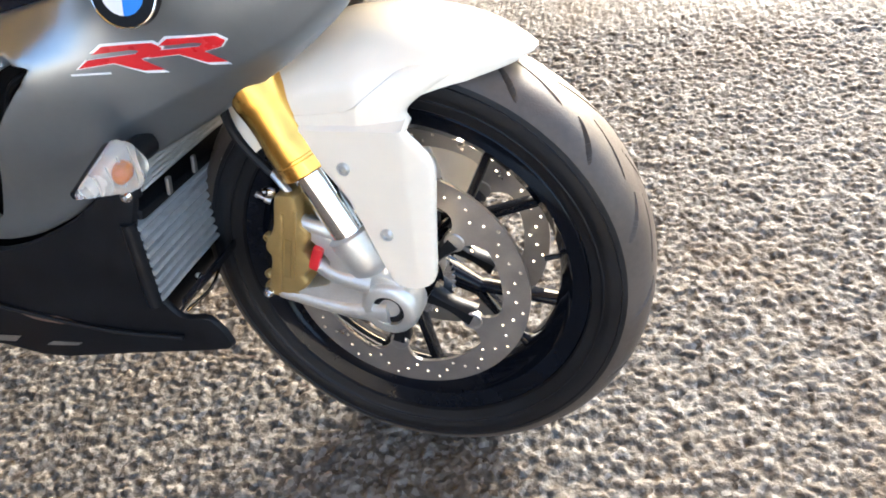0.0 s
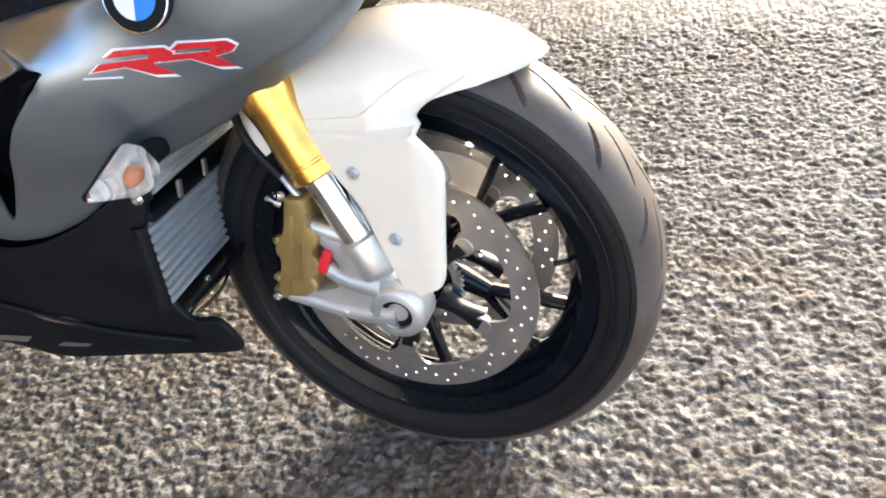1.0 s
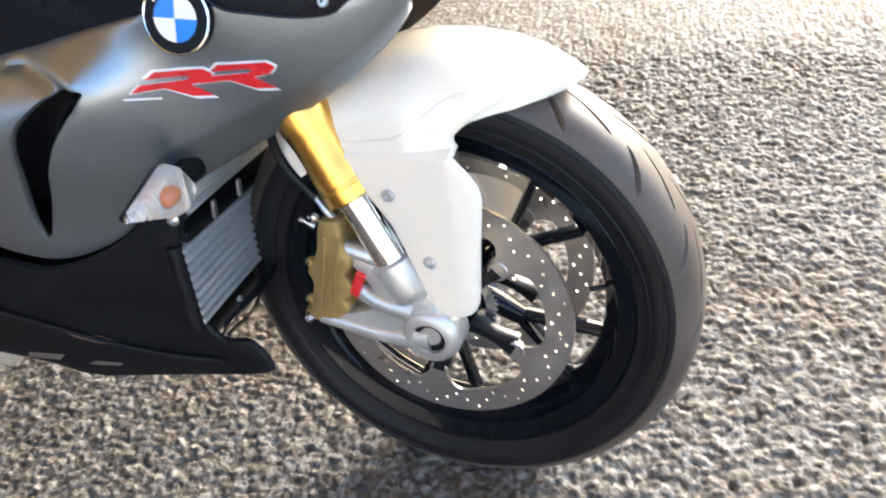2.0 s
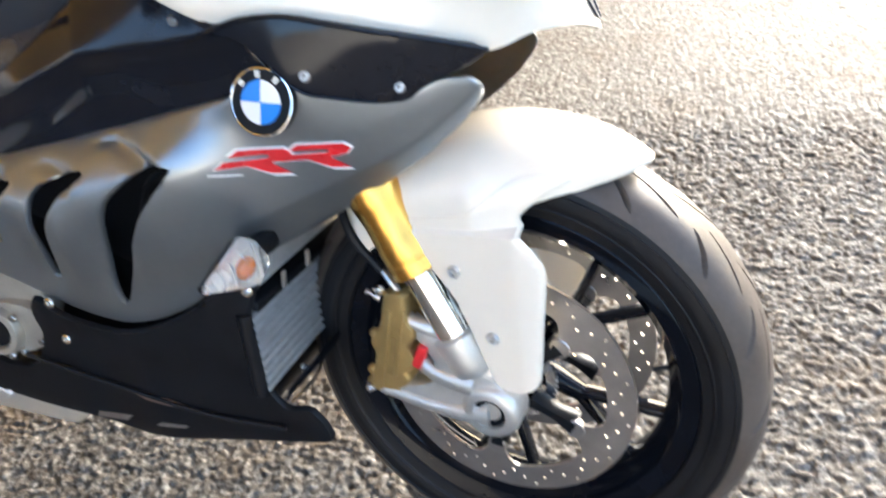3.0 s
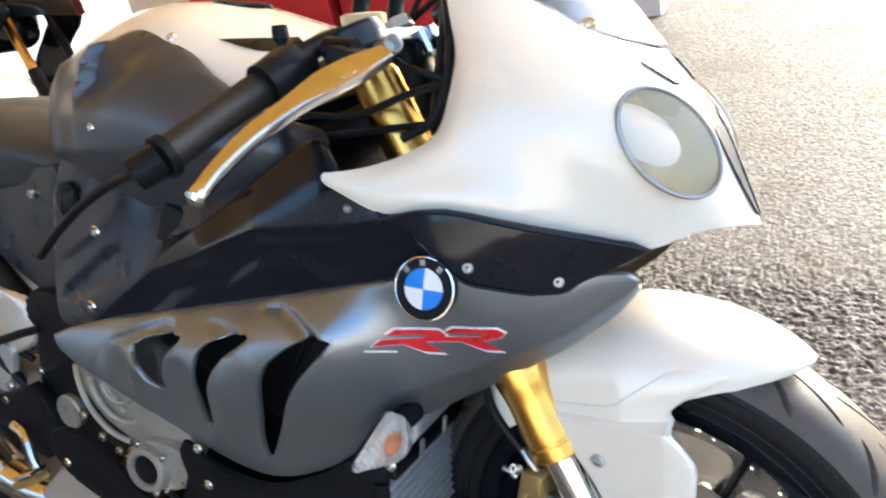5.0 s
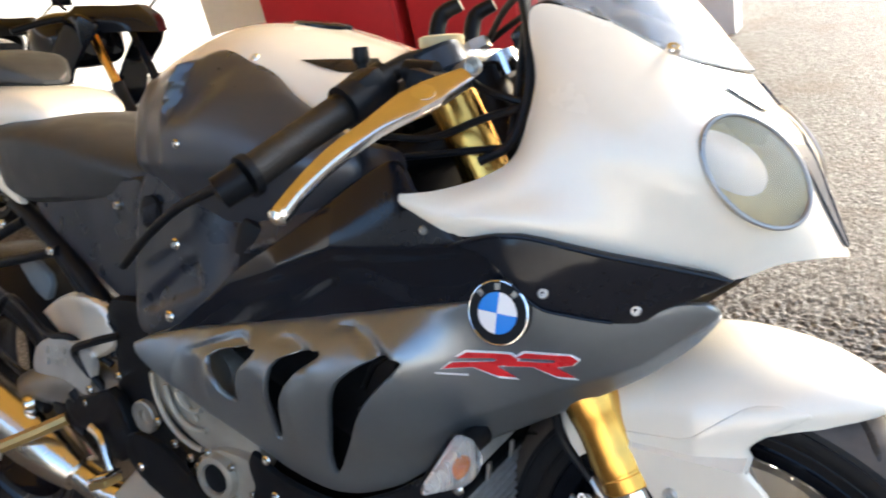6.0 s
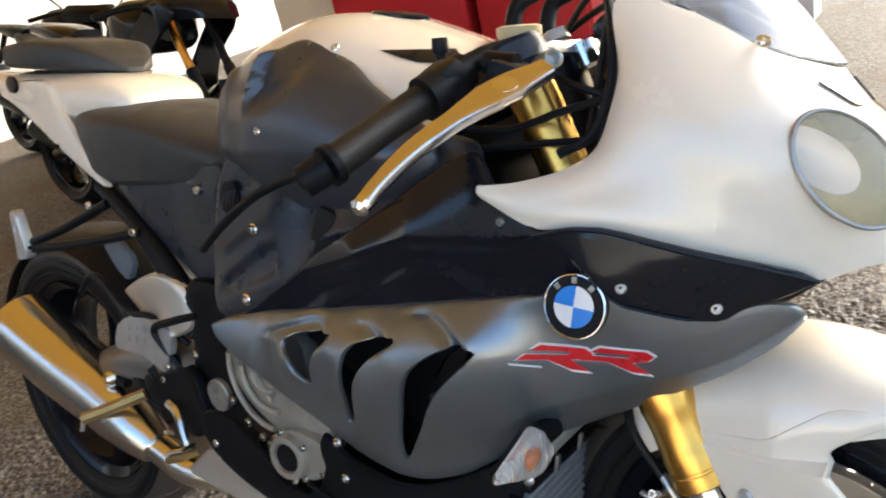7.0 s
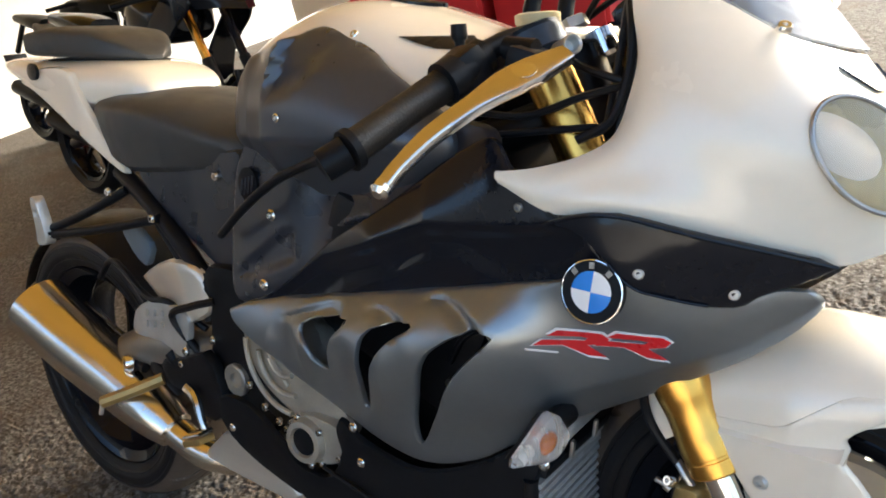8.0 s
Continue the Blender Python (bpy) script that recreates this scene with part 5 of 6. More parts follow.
for s in (-1, 1):
    cover = part("clutch_cover", skin(COVER, lambda x, z: -0.182 - 0.016 * max(0, 1 - math.hypot(x + 0.675, z - 0.505) / 0.12), (), 0.03, 0.010, 0.012, side=s), ENGINE, bike, "cast aluminium engine cover")
    for r, a0, a1, dz in ((0.088, 168, 268, 0.0), (0.056, 175, 285, 0.0), (0.030, 190, 300, 0.004)):
        arc = [(-0.672 + r * math.cos(a), s * (0.199 - 0.10 * max(0, r - 0.03)), 0.520 + dz + r * math.sin(a)) for a in np.radians(np.linspace(a0, a1, 9))]
        part("cover_rib", tube(arc, 0.0042, 8, 28), ENGINE, cover)
    part("cover_rib", tube([(-0.745, s * 0.190, 0.548), (-0.700, s * 0.197, 0.520), (-0.668, s * 0.199, 0.480)], 0.003, 8, 12), ENGINE, cover)
    lobe = [(-0.672, 0.432), (-0.630, 0.446), (-0.585, 0.440), (-0.556, 0.424), (-0.566, 0.388), (-0.610, 0.368), (-0.655, 0.368), (-0.676, 0.398)]
    part("pump_flange", skin(lobe, lambda x, z: -0.199, (), 0.02, 0.008, 0.005, 1, side=s), ENGINE, cover, "cast flange with small bolts")
    for x, z in ((-0.668, 0.424), (-0.566, 0.424), (-0.575, 0.392), (-0.652, 0.374), (-0.612, 0.374)):
        part("cover_bolt", bolt((x, s * 0.199, z), (0, s, 0), 0.0055, 0.006), POLISHED, cover)
    pump = part("pump_cover", turned([(-0.02, 0.036), (0.006, 0.034), (0.012, 0.031), (0.013, 0.023), (0.004, 0.020)], (-0.638, s * 0.200, 0.404), (0.08, s, 0.05), 32), ENGINE, bike, "round cast cover with four bolts")
    part("pump_centre", turned([(0, 0.021), (0.006, 0.020), (0.007, 0.015)], (-0.638, s * 0.203, 0.404), (0.08, s, 0.05), 28), MATT, pump, "dark plug")
    for a in (0.6, 1.9, 3.6, 4.9):
        part("pump_bolt", bolt((-0.638 + 0.037 * math.cos(a), s * 0.202, 0.404 + 0.037 * math.sin(a)), (0, s, 0), 0.006, 0.006), POLISHED, pump)
    for x, z in ((-0.745, 0.425), (-0.715, 0.408), (-0.70, 0.398), (-0.59, 0.41), (-0.775, 0.455)):
        part("cover_bolt", bolt((x, s * 0.184, z), (0, s, 0), 0.007, 0.006), POLISHED, cover)
# pieces glimpsed through the gills
for s in (-1, 1):
    part("coolant_hose", tube([(-0.30, s * 0.151, 0.60), (-0.34, s * 0.171, 0.57), (-0.37, s * 0.176, 0.52), (-0.36, s * 0.166, 0.46)], 0.014, 12, 20), MATT, bike, "black coolant hose")
    part("hose_clamp", tube([(-0.345, s * 0.172, 0.565), (-0.350, s * 0.173, 0.558)], 0.0155, 14, 2), POLISHED, bike)
    part("heat_shield", box((-0.435, s * 0.164, 0.595), (0.035, 0.006, 0.022), (0, -20, 0), 0.003), POLISHED, bike, "bright metal bracket")
    part("engine_bolt", bolt((-0.385, s * 0.174, 0.535), (0, s, 0), 0.010, 0.008), STEEL, bike)
    part("engine_bolt", bolt((-0.325, s * 0.171, 0.605), (0, s, 0), 0.007, 0.006), STEEL, bike)
    part("wiring", tube([(-0.31, s * 0.166, 0.62), (-0.36, s * 0.176, 0.60), (-0.39, s * 0.171, 0.56)], 0.004, 8, 16), MATT, bike)
    part("wiring", tube([(-0.52, s * 0.176, 0.60), (-0.55, s * 0.181, 0.59), (-0.57, s * 0.176, 0.57)], 0.005, 8, 16), STEEL, bike)


def radiator(name, z0, z1, x0, x1, width, fins, label):
    """A curved core of flat horizontal tubes between two end tanks."""
    def at(y, z):
        u = (z - z0) / (z1 - z0)
        return (x0 + (x1 - x0) * u + 0.10 * y * y, y, z)
    ys = np.linspace(-width, width, 15)
    back = [[(at(y, z)[0] - 0.022, y, z) for y in ys] for z in np.linspace(z0, z1, 4)]
    core = part(name, shell(back, 0.01), MATT, bike, label)
    for k in range(fins):
        z = z0 + (z1 - z0) * (k + 0.5) / fins
        h = (z1 - z0) / fins * 0.27
        rows = [[(at(y, z)[0] + dx, y, z + dz) for dx, dz in ((-0.02, -h), (-0.001, -h), (0.001, 0), (-0.001, h), (-0.02, h))] for y in ys]
        part("radiator_tube", quads(rows, close_v=True, caps=True), RADIATOR, core, smooth=False)
    # folded fins between the tubes
    rows = []
    n = 160
    for z in (z0, z1):
        rows.append([(at(y, z)[0] - 0.006 - 0.004 * (i % 2), y, z) for i, y in enumerate(np.linspace(-width, width, n))])
    part("radiator_fins", quads(rows), DISC, core, "fine folded radiator fins", smooth=False)
    for s in (-1, 1):
        part("end_tank", tube([(at(width, z)[0] - 0.012, s * (width + 0.001), z) for z in (z0 - 0.002, (z0 + z1) / 2, z1 + 0.002)], 0.009, 10, 8), MATT, core)
    return core


lower = radiator("oil_cooler", 0.340, 0.443, -0.262, -0.262, 0.190, 9, "aluminium radiator with bright horizontal tubes")
upper_rad = radiator("radiator", 0.480, 0.512, -0.246, -0.238, 0.186, 5, "upper aluminium radiator core")
part("cooler_top", box((-0.278, 0, 0.456), (0.05, 0.37, 0.014), (0, 12, 0), 0.005), MATT, lower, "dark top of the cooler")
# Bright line along the shroud's lower edge, drawn as a thin steel tube.
part("cooler_bright_edge", tube([(-0.244, -0.178, 0.320), (-0.246, -0.11, 0.312), (-0.262, -0.04, 0.318)], 0.0022, 8, 16), STEEL, lower)
part("cooler_shroud", shell([[(-0.244 - 0.5 * (u - 1) ** 2 * 0.02, y, 0.318 + 0.020 * u) for y in np.linspace(-0.178, 0.178, 9)] for u in (0, 0.5, 1)], 0.003), BLACK, lower, "dark plastic under the cooler")
part("cooler_bolt", bolt((-0.255, -0.120, 0.331), (1, -0.3, 0.2), 0.006, 0.005), POLISHED, lower)
for y in (-0.135, -0.075):
    part("radiator_bracket", box((-0.246, y, 0.464), (0.005, 0.008, 0.022), (0, 8, 0), 0.002), DISC, upper_rad)
part("lower_shroud", merged(box((-0.345, 0, 0.300), (0.09, 0.30, 0.05), (0, 20, 0), 0.015)), MATT, bike, "black shroud under the radiator")
part("keel", box((-0.60, 0, 0.290), (0.50, 0.30, 0.02), (0, 1.5, 0), 0.006), MATT, bike, "black belly keel")
COPPER = material("copper_pipe", (0.25, 0.16, 0.12), 0.4, 0.6)
for s in (-1, 1):
    def opening(outline, s=s):
        return skin(outline, lambda x, z: belly_depth(x, z) - 0.0015, (), 0.001, 0.01, 0, 0, side=s)
    part("belly_slot", opening([(-0.450, 0.328), (-0.402, 0.324), (-0.378, 0.314), (-0.400, 0.312), (-0.435, 0.320)]), COPPER, bike, "glimpse of an exhaust header")
    part("belly_slit", opening([(-0.520, 0.291), (-0.466, 0.291), (-0.478, 0.282), (-0.525, 0.283)]), DISC, bike)
    part("belly_slit", opening([(-0.423, 0.285), (-0.386, 0.282), (-0.392, 0.278), (-0.434, 0.279)]), DISC, bike)
    part("belly_edge", tube([(-0.60, s * 0.209, 0.375), (-0.487, s * 0.208, 0.345), (-0.353, s * 0.199, 0.306), (-0.25, s * 0.190, 0.290)], 0.003, 8, 20), MATT, bike)

# -- indicator
def winker(y0, y1, x0, x1, steep=0.5):
    """A slice of the wing-shaped indicator between two depths: it tapers outwards to a low tip."""
    rows = []
    for u in np.linspace(0, 1, 14):
        y = y0 + (y1 - y0) * u
        zl, zh = np.interp(y, (0.212, 0.217, 0.225, 0.240, 0.292, 0.304), (0.514, 0.506, 0.503, 0.505, 0.526, 0.531)), np.interp(y, (0.212, 0.217, 0.225, 0.235, 0.304), (0.538, 0.550, 0.557, 0.558, 0.536))
        row = []
        for a in np.linspace(-math.pi / 2, math.pi / 2, 9):
            row.append((x0 + (x1 - x0) * math.cos(a) ** steep * (1 - 0.5 * u), -y, (zl + zh) / 2 + (zh - zl) / 2 * math.sin(a)))
        rows.append(row + [(x0, -y, zh - (zh - zl) * v) for v in (0.25, 0.5, 0.75)])
    return quads(rows, close_v=True, caps=True)


def mirrored(bm, s):
    if s > 0:
        bmesh.ops.scale(bm, vec=(1, -1, 1), verts=bm.verts)
        bmesh.ops.reverse_faces(bm, faces=bm.faces)
    return bm


for s in (-1, 1):
    sig = part("indicator", mirrored(merged(winker(0.220, 0.300, -0.226, -0.238), tube([(-0.232, -0.170, 0.530), (-0.232, -0.205, 0.530)], 0.014, 12, 2)), s), MATT, bike, "clear wing-shaped indicator with amber bulb")
    part("indicator_reflector", mirrored(winker(0.216, 0.297, -0.225, -0.221), s), material("winker_reflector", (0.86, 0.85, 0.82), 0.25, 0.5), sig, "bright reflector")
    for k in range(4):
        y = 0.224 + 0.018 * k
        part("reflector_rib", box((-0.2205, s * y, np.interp(y, (0.21, 0.30), (0.529, 0.532))), (0.003, 0.0014, np.interp(y, (0.21, 0.30), (0.040, 0.006))), (0, 0, 0), 0), RADIATOR, sig)
    part("indicator_bulb", cap((-0.219, s * 0.240, 0.530), (1, -s * 0.3, 0.3), (0, s, 0), 0.017, 0.010, 0.009), AMBER, sig, "amber bulb")
    lens = part("indicator_lens", mirrored(winker(0.212, 0.304, -0.224, -0.207), s), CLEAR, sig, "clear indicator lens")
    lens.visible_shadow = False
    part("indicator_bolt", bolt((-0.222, s * 0.240, 0.503), (0, s, -0.2), 0.006, 0.005), POLISHED, sig)

# -- handlebars and controls
def blade(points, widths, thick, normal, n=14, steps=36):
    """A flattened bar along a path: half widths and half thicknesses at the points, its flat side along the normal."""
    path = [Vector(p) for p in spline(points, steps)]
    rows = []
    for i, p in enumerate(path):
        t = (path[min(i + 1, len(path) - 1)] - path[max(i - 1, 0)]).normalized()
        side = t.cross(normal).normalized()
        up = side.cross(t).normalized()
        u = i / (len(path) - 1) * (len(widths) - 1)
        w, h = np.interp(u, range(len(widths)), widths), np.interp(u, range(len(thick)), thick)
        rows.append([p + side * (w * math.copysign(abs(math.cos(a)) ** 0.7, math.cos(a))) + up * (h * math.copysign(abs(math.sin(a)) ** 0.6, math.sin(a))) for a in np.linspace(0, 2 * math.pi, n, endpoint=False)])
    return quads(rows, close_v=True, caps=True)


LEVER = material("worn_lever_aluminium", (0.74, 0.70, 0.65), 0.20, 1.0, 0.0, 0.05, 25, rough_vary=0.05)
for s in (-1, 1):
    def at(x, y, z, s=s):
        return (x, s * y, z)
    bar = part("handlebar", tube([at(-0.292, 0.10, 0.940), at(-0.320, 0.17, 0.920), at(-0.384, 0.352, 0.826)], 0.0115, 14, 12), MATT, bike, "black clip-on handlebar")
    part("grip", tube([at(-0.338, 0.215, 0.892), at(-0.348, 0.262, 0.873), at(-0.363, 0.333, 0.842)], 0.0175, 18, 12, (0.0185, 0.017, 0.0175)), material("grip_rubber", (0.011, 0.009, 0.007), 0.5, 0, 0, 0.2, 60, 0.0006, 350), bar, "black rubber grip")
    part("grip_flange", tube([at(-0.362, 0.330, 0.843), at(-0.3645, 0.337, 0.840)], 0.0215, 20, 2), MATT, bar)
    part("bar_end", tube([at(-0.3645, 0.337, 0.840), at(-0.380, 0.357, 0.828)], 0.0165, 18, 2), MATT, bar, "black bar-end weight")
    part("switch_housing", merged(tube([at(-0.335, 0.218, 0.892), at(-0.329, 0.200, 0.900)], 0.0245, 20, 2), tube([at(-0.329, 0.200, 0.901), at(-0.320, 0.165, 0.918)], 0.021, 18, 2), box(at(-0.330, 0.185, 0.905), (0.05, 0.040, 0.046), (30, 0, 25 * s), 0.010)), MATT, bar, "black throttle housing")
    part("bar_clamp", turned([(-0.017, 0.034), (0.017, 0.034), (0.017, 0.026), (-0.017, 0.026)], Vector(at(-0.290, 0.105, 0.925)), AXIS, 24), MATT, bar)
    lever = part("brake_lever" if s < 0 else "clutch_lever", blade([at(-0.216, 0.172, 0.914), at(-0.236, 0.205, 0.901), at(-0.248, 0.232, 0.891), at(-0.262, 0.270, 0.875), at(-0.282, 0.310, 0.852), at(-0.296, 0.342, 0.828), at(-0.301, 0.360, 0.813)], (0.012, 0.019, 0.0185, 0.0115, 0.0105, 0.0085, 0.0085), (0.007, 0.0085, 0.008, 0.0075, 0.0075, 0.0075, 0.008), Vector((0.30, s * 0.45, 0.84))), LEVER, bike, "polished aluminium hand lever")
    part("lever_ball", turned([(-0.008, 0.005), (-0.004, 0.0095), (0.004, 0.0095), (0.008, 0.005)], at(-0.302, 0.363, 0.811), (0, s * 0.8, -0.5), 16), POLISHED, lever)
    part("lever_pivot", turned([(-0.004, 0.0125), (0.003, 0.0125), (0.004, 0.0105)], at(-0.2382, 0.2174, 0.9010), (0.30, s * 0.45, 0.84), 24), POLISHED, lever)
    part("master_cylinder", merged(box(at(-0.262, 0.160, 0.910), (0.040, 0.065, 0.026), (0, 20, -12 * s), 0.008), tube([at(-0.29, 0.165, 0.925), at(-0.255, 0.165, 0.92)], 0.012, 12, 2)), MATT, bike, "black brake master cylinder")
    part("cylinder_mouth", merged(turned([(-0.03, 0.0105), (0.010, 0.0105), (0.011, 0.0095), (0.009, 0.0075), (-0.004, 0.007)], at(-0.236, 0.130, 0.922), (0.80, s * 0.55, 0.20), 24)), ALU, bike, "open end of the master cylinder")
    part("bleed_screw", tube([at(-0.372, 0.130, 0.918), at(-0.374, 0.130, 0.938), at(-0.374, 0.130, 0.940), at(-0.374, 0.130, 0.956)], 0.007, 10, 8, (0.007, 0.006, 0.010, 0.009)), MATT, bar)
    part("fork_top_tube", along(FORK_LOW + Vector((-0.006, s * 0.105, 0)) + AXIS * 0.54, FORK_HIGH + Vector((-0.006, s * 0.105, 0)), [(0, 0.0278), (0.105, 0.0278), (0.11, 0.02)]), GOLD, bike, "gold fork leg top", xf=FRONT)
yoke = part("top_yoke", merged(box((-0.292, 0, 0.926), (0.055, 0.19, 0.018), (0, -RAKE, 0), 0.006), turned([(-0.011, 0.036), (0.011, 0.036), (0.011, 0.027)], (-0.290, 0.105, 0.926), AXIS, 24), turned([(-0.011, 0.036), (0.011, 0.036), (0.011, 0.027)], (-0.290, -0.105, 0.926), AXIS, 24)), FRAMEGREY, bike, "dark machined top yoke")
part("ignition_barrel", turned([(-0.02, 0.017), (0.008, 0.017), (0.010, 0.013), (0.004, 0.010)], (-0.262, 0.0, 0.930), AXIS, 24), CHROME, yoke, "ignition lock barrel")
part("stem_nut", turned([(0, 0.020), (0.012, 0.020), (0.014, 0.014)], (-0.296, 0, 0.942), AXIS, 6), ALU, yoke, smooth=False)
part("reservoir", turned([(0, 0.026), (0.035, 0.027), (0.038, 0.029), (0.048, 0.029), (0.050, 0.024)], (-0.358, 0.02, 0.918), (0, 0, 1), 28), material("reservoir_plastic", (0.62, 0.52, 0.30), 0.35, 0, 0.2), bike, "yellowish brake fluid reservoir")
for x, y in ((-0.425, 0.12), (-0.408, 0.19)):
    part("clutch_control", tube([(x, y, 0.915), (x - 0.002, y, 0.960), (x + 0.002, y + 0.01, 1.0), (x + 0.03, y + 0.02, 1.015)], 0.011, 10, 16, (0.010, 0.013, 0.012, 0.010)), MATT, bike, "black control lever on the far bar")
for k, pts in enumerate(([(-0.25, -0.12, 0.915), (-0.22, -0.13, 0.90), (-0.18, -0.13, 0.885), (-0.12, -0.10, 0.86)], [(-0.33, -0.17, 0.86), (-0.27, -0.16, 0.855), (-0.21, -0.15, 0.872), (-0.15, -0.13, 0.885)],
                         [(-0.30, 0.03, 0.95), (-0.24, -0.03, 0.985), (-0.19, -0.08, 0.99), (-0.185, -0.11, 0.93), (-0.20, -0.12, 0.84)], [(-0.31, -0.16, 0.835), (-0.25, -0.15, 0.838), (-0.2, -0.14, 0.84)],
                         [(-0.33, 0.05, 0.94), (-0.25, 0.02, 0.975), (-0.18, -0.03, 0.985), (-0.15, -0.06, 0.95)])):
    part("cable", tube(pts, 0.0042, 8, 24), MATT, bike, "black control cable")
part("clutch_cable", tube([(-0.500, -0.235, 0.818), (-0.558, -0.210, 0.806), (-0.637, -0.203, 0.780), (-0.721, -0.196, 0.736), (-0.800, -0.180, 0.690)], 0.0065, 10, 36), MATT, bike, "black hose along the frame cover")
part("instrument", box((-0.175, 0, 0.935), (0.05, 0.17, 0.08), (0, -35, 0), 0.015), BLACK, bike, "black instrument panel")
part("lower_yoke", box((-0.20, 0, 0.735), (0.07, 0.24, 0.03), (0, -RAKE, 0), 0.01), MATT, bike, xf=FRONT)
part("headstock", along(Vector((-0.23, 0, 0.73)), Vector((-0.30, 0, 0.92)), [(0, 0.035), (0.2, 0.035)]), MATT, bike)
part("frame_beam", merged(tube([(-0.28, -0.05, 0.85), (-0.45, -0.12, 0.79), (-0.75, -0.10, 0.66)], 0.025, 10, 14), tube([(-0.28, 0.05, 0.85), (-0.45, 0.12, 0.79), (-0.75, 0.10, 0.66)], 0.025, 10, 14)), MATT, bike, "black frame beams")
part("side_stand", tube([(-0.72, 0.12, 0.30), (-0.73, 0.20, 0.20), (-0.74, 0.245, 0.065)], 0.012, 10, 8), MATT, bike, "black side stand")

# ---- the place around ----
def slab(name, center, size, mat, label, category):
    bm = box(center, size, bevel=0)
    me = bpy.data.meshes.new(name)
    bm.to_mesh(me)
    bm.free()
    me.materials.append(mat)
    return tagged(new(name, me), label, category, kind="structure")


DARKWALL = material("dark_wall_paint", (0.075, 0.085, 0.095), 0.8, 0, 0, 0.15, 2.0, 0.002, 60)
GREYWALL = material("pale_grey_wall_paint", (0.50, 0.49, 0.47), 0.8, 0, 0, 0.15, 2.0, 0.002, 60)
WALLPAINT = material("white_wall_paint", (0.84, 0.83, 0.80), 0.7, 0, 0, 0.06, 1.5, 0.002, 60)
CEILING = bpy.data.materials.new("translucent_canopy")
CEILING.use_nodes = True
cn = CEILING.node_tree
glow = cn.nodes.new("ShaderNodeBsdfTranslucent")
glow.inputs[0].default_value = (0.66, 0.47, 0.16, 1)
both = cn.nodes.new("ShaderNodeMixShader")
both.inputs[0].default_value = 0.6
cn.nodes["Principled BSDF"].inputs["Base Color"].default_value = (0.44, 0.32, 0.12, 1)
ripple = cn.nodes.new("ShaderNodeTexNoise")
ripple.inputs["Scale"].default_value = 3.0
cn.links.new(ripple.outputs["Fac"], cn.nodes["Principled BSDF"].inputs["Roughness"])
cn.links.new(cn.nodes["Principled BSDF"].outputs[0], both.inputs[1])
cn.links.new(glow.outputs[0], both.inputs[2])
cn.links.new(both.outputs[0], cn.nodes["Material Output"].inputs[0])
slab("wall_west", (-7.3, 1.0, 1.6), (0.2, 12.0, 3.2), WALLPAINT, "plain white painted wall", "wall")
slab("wall_north", (-3.0, 4.4, 1.28), (4.4, 0.2, 2.56), WALLPAINT, "plain white painted wall", "wall")
# Unseen wall added behind the camera for pale fill and low reflections.
slab("fill_wall_south", (0.9, -4.2, 0.75), (4.4, 0.2, 1.5), GREYWALL, "added pale grey wall behind the camera, fills light and reflections", "wall")
# Unseen dark wall, added so the tank and rear parts reflect something dim.
slab("dimming_wall_south", (-4.3, -4.2, 1.5), (6.0, 0.2, 3.0), DARKWALL, "added unseen dark grey wall, darkens reflections at the rear", "wall")
# Extra strip out of view, added only to cut sky light at the rear.
slab("shade_strip_rear", (-4.05, -2.05, 2.635), (6.0, 1.0, 0.03), CEILING, "added unseen canopy strip that shades the rear of the bay", "ceiling")
# Out of view too, inferred from golden reflections on silencer and lever.
slab("ceiling", (-2.98, 2.20, 2.60), (8.05, 7.6, 0.03), CEILING, "translucent yellowish canopy over the parking bay", "ceiling")

REDBOX = material("red_cabinet_paint", (0.62, 0.03, 0.035), 0.35, 0, 0.2, 0.08, 3)


def red_cabinet(x, y, width, turn):
    c = tagged(new("cabinet"), "tall red painted metal cabinet against the wall", "cabinet", "red cabinets")
    part("body", box((0, 0, 0.75), (width, 0.5, 1.42), bevel=0.012), REDBOX, c)
    part("door", box((0, -0.258, 0.76), (width - 0.05, 0.02, 1.32), bevel=0.006), REDBOX, c)
    part("plinth", box((0, 0.0, 0.03), (width - 0.06, 0.44, 0.06), bevel=0.004), MATT, c)
    part("notice", box((width * 0.30, -0.271, 1.02), (0.16, 0.003, 0.20), bevel=0), material("cream_notice", (0.80, 0.70, 0.30), 0.5), c, "plain cream and yellow notice")
    part("handle", tube([(-width / 2 + 0.08, -0.275, 0.95), (-width / 2 + 0.08, -0.30, 0.99), (-width / 2 + 0.08, -0.30, 1.09), (-width / 2 + 0.08, -0.275, 1.13)], 0.008, 8, 12), CHROME, c)
    c.matrix_basis = pose(x, y, 0, 0, 0, turn)
    return c


red_cabinet(-2.72, 3.10, 0.80, 14)
red_cabinet(-1.98, 3.30, 0.62, 14)


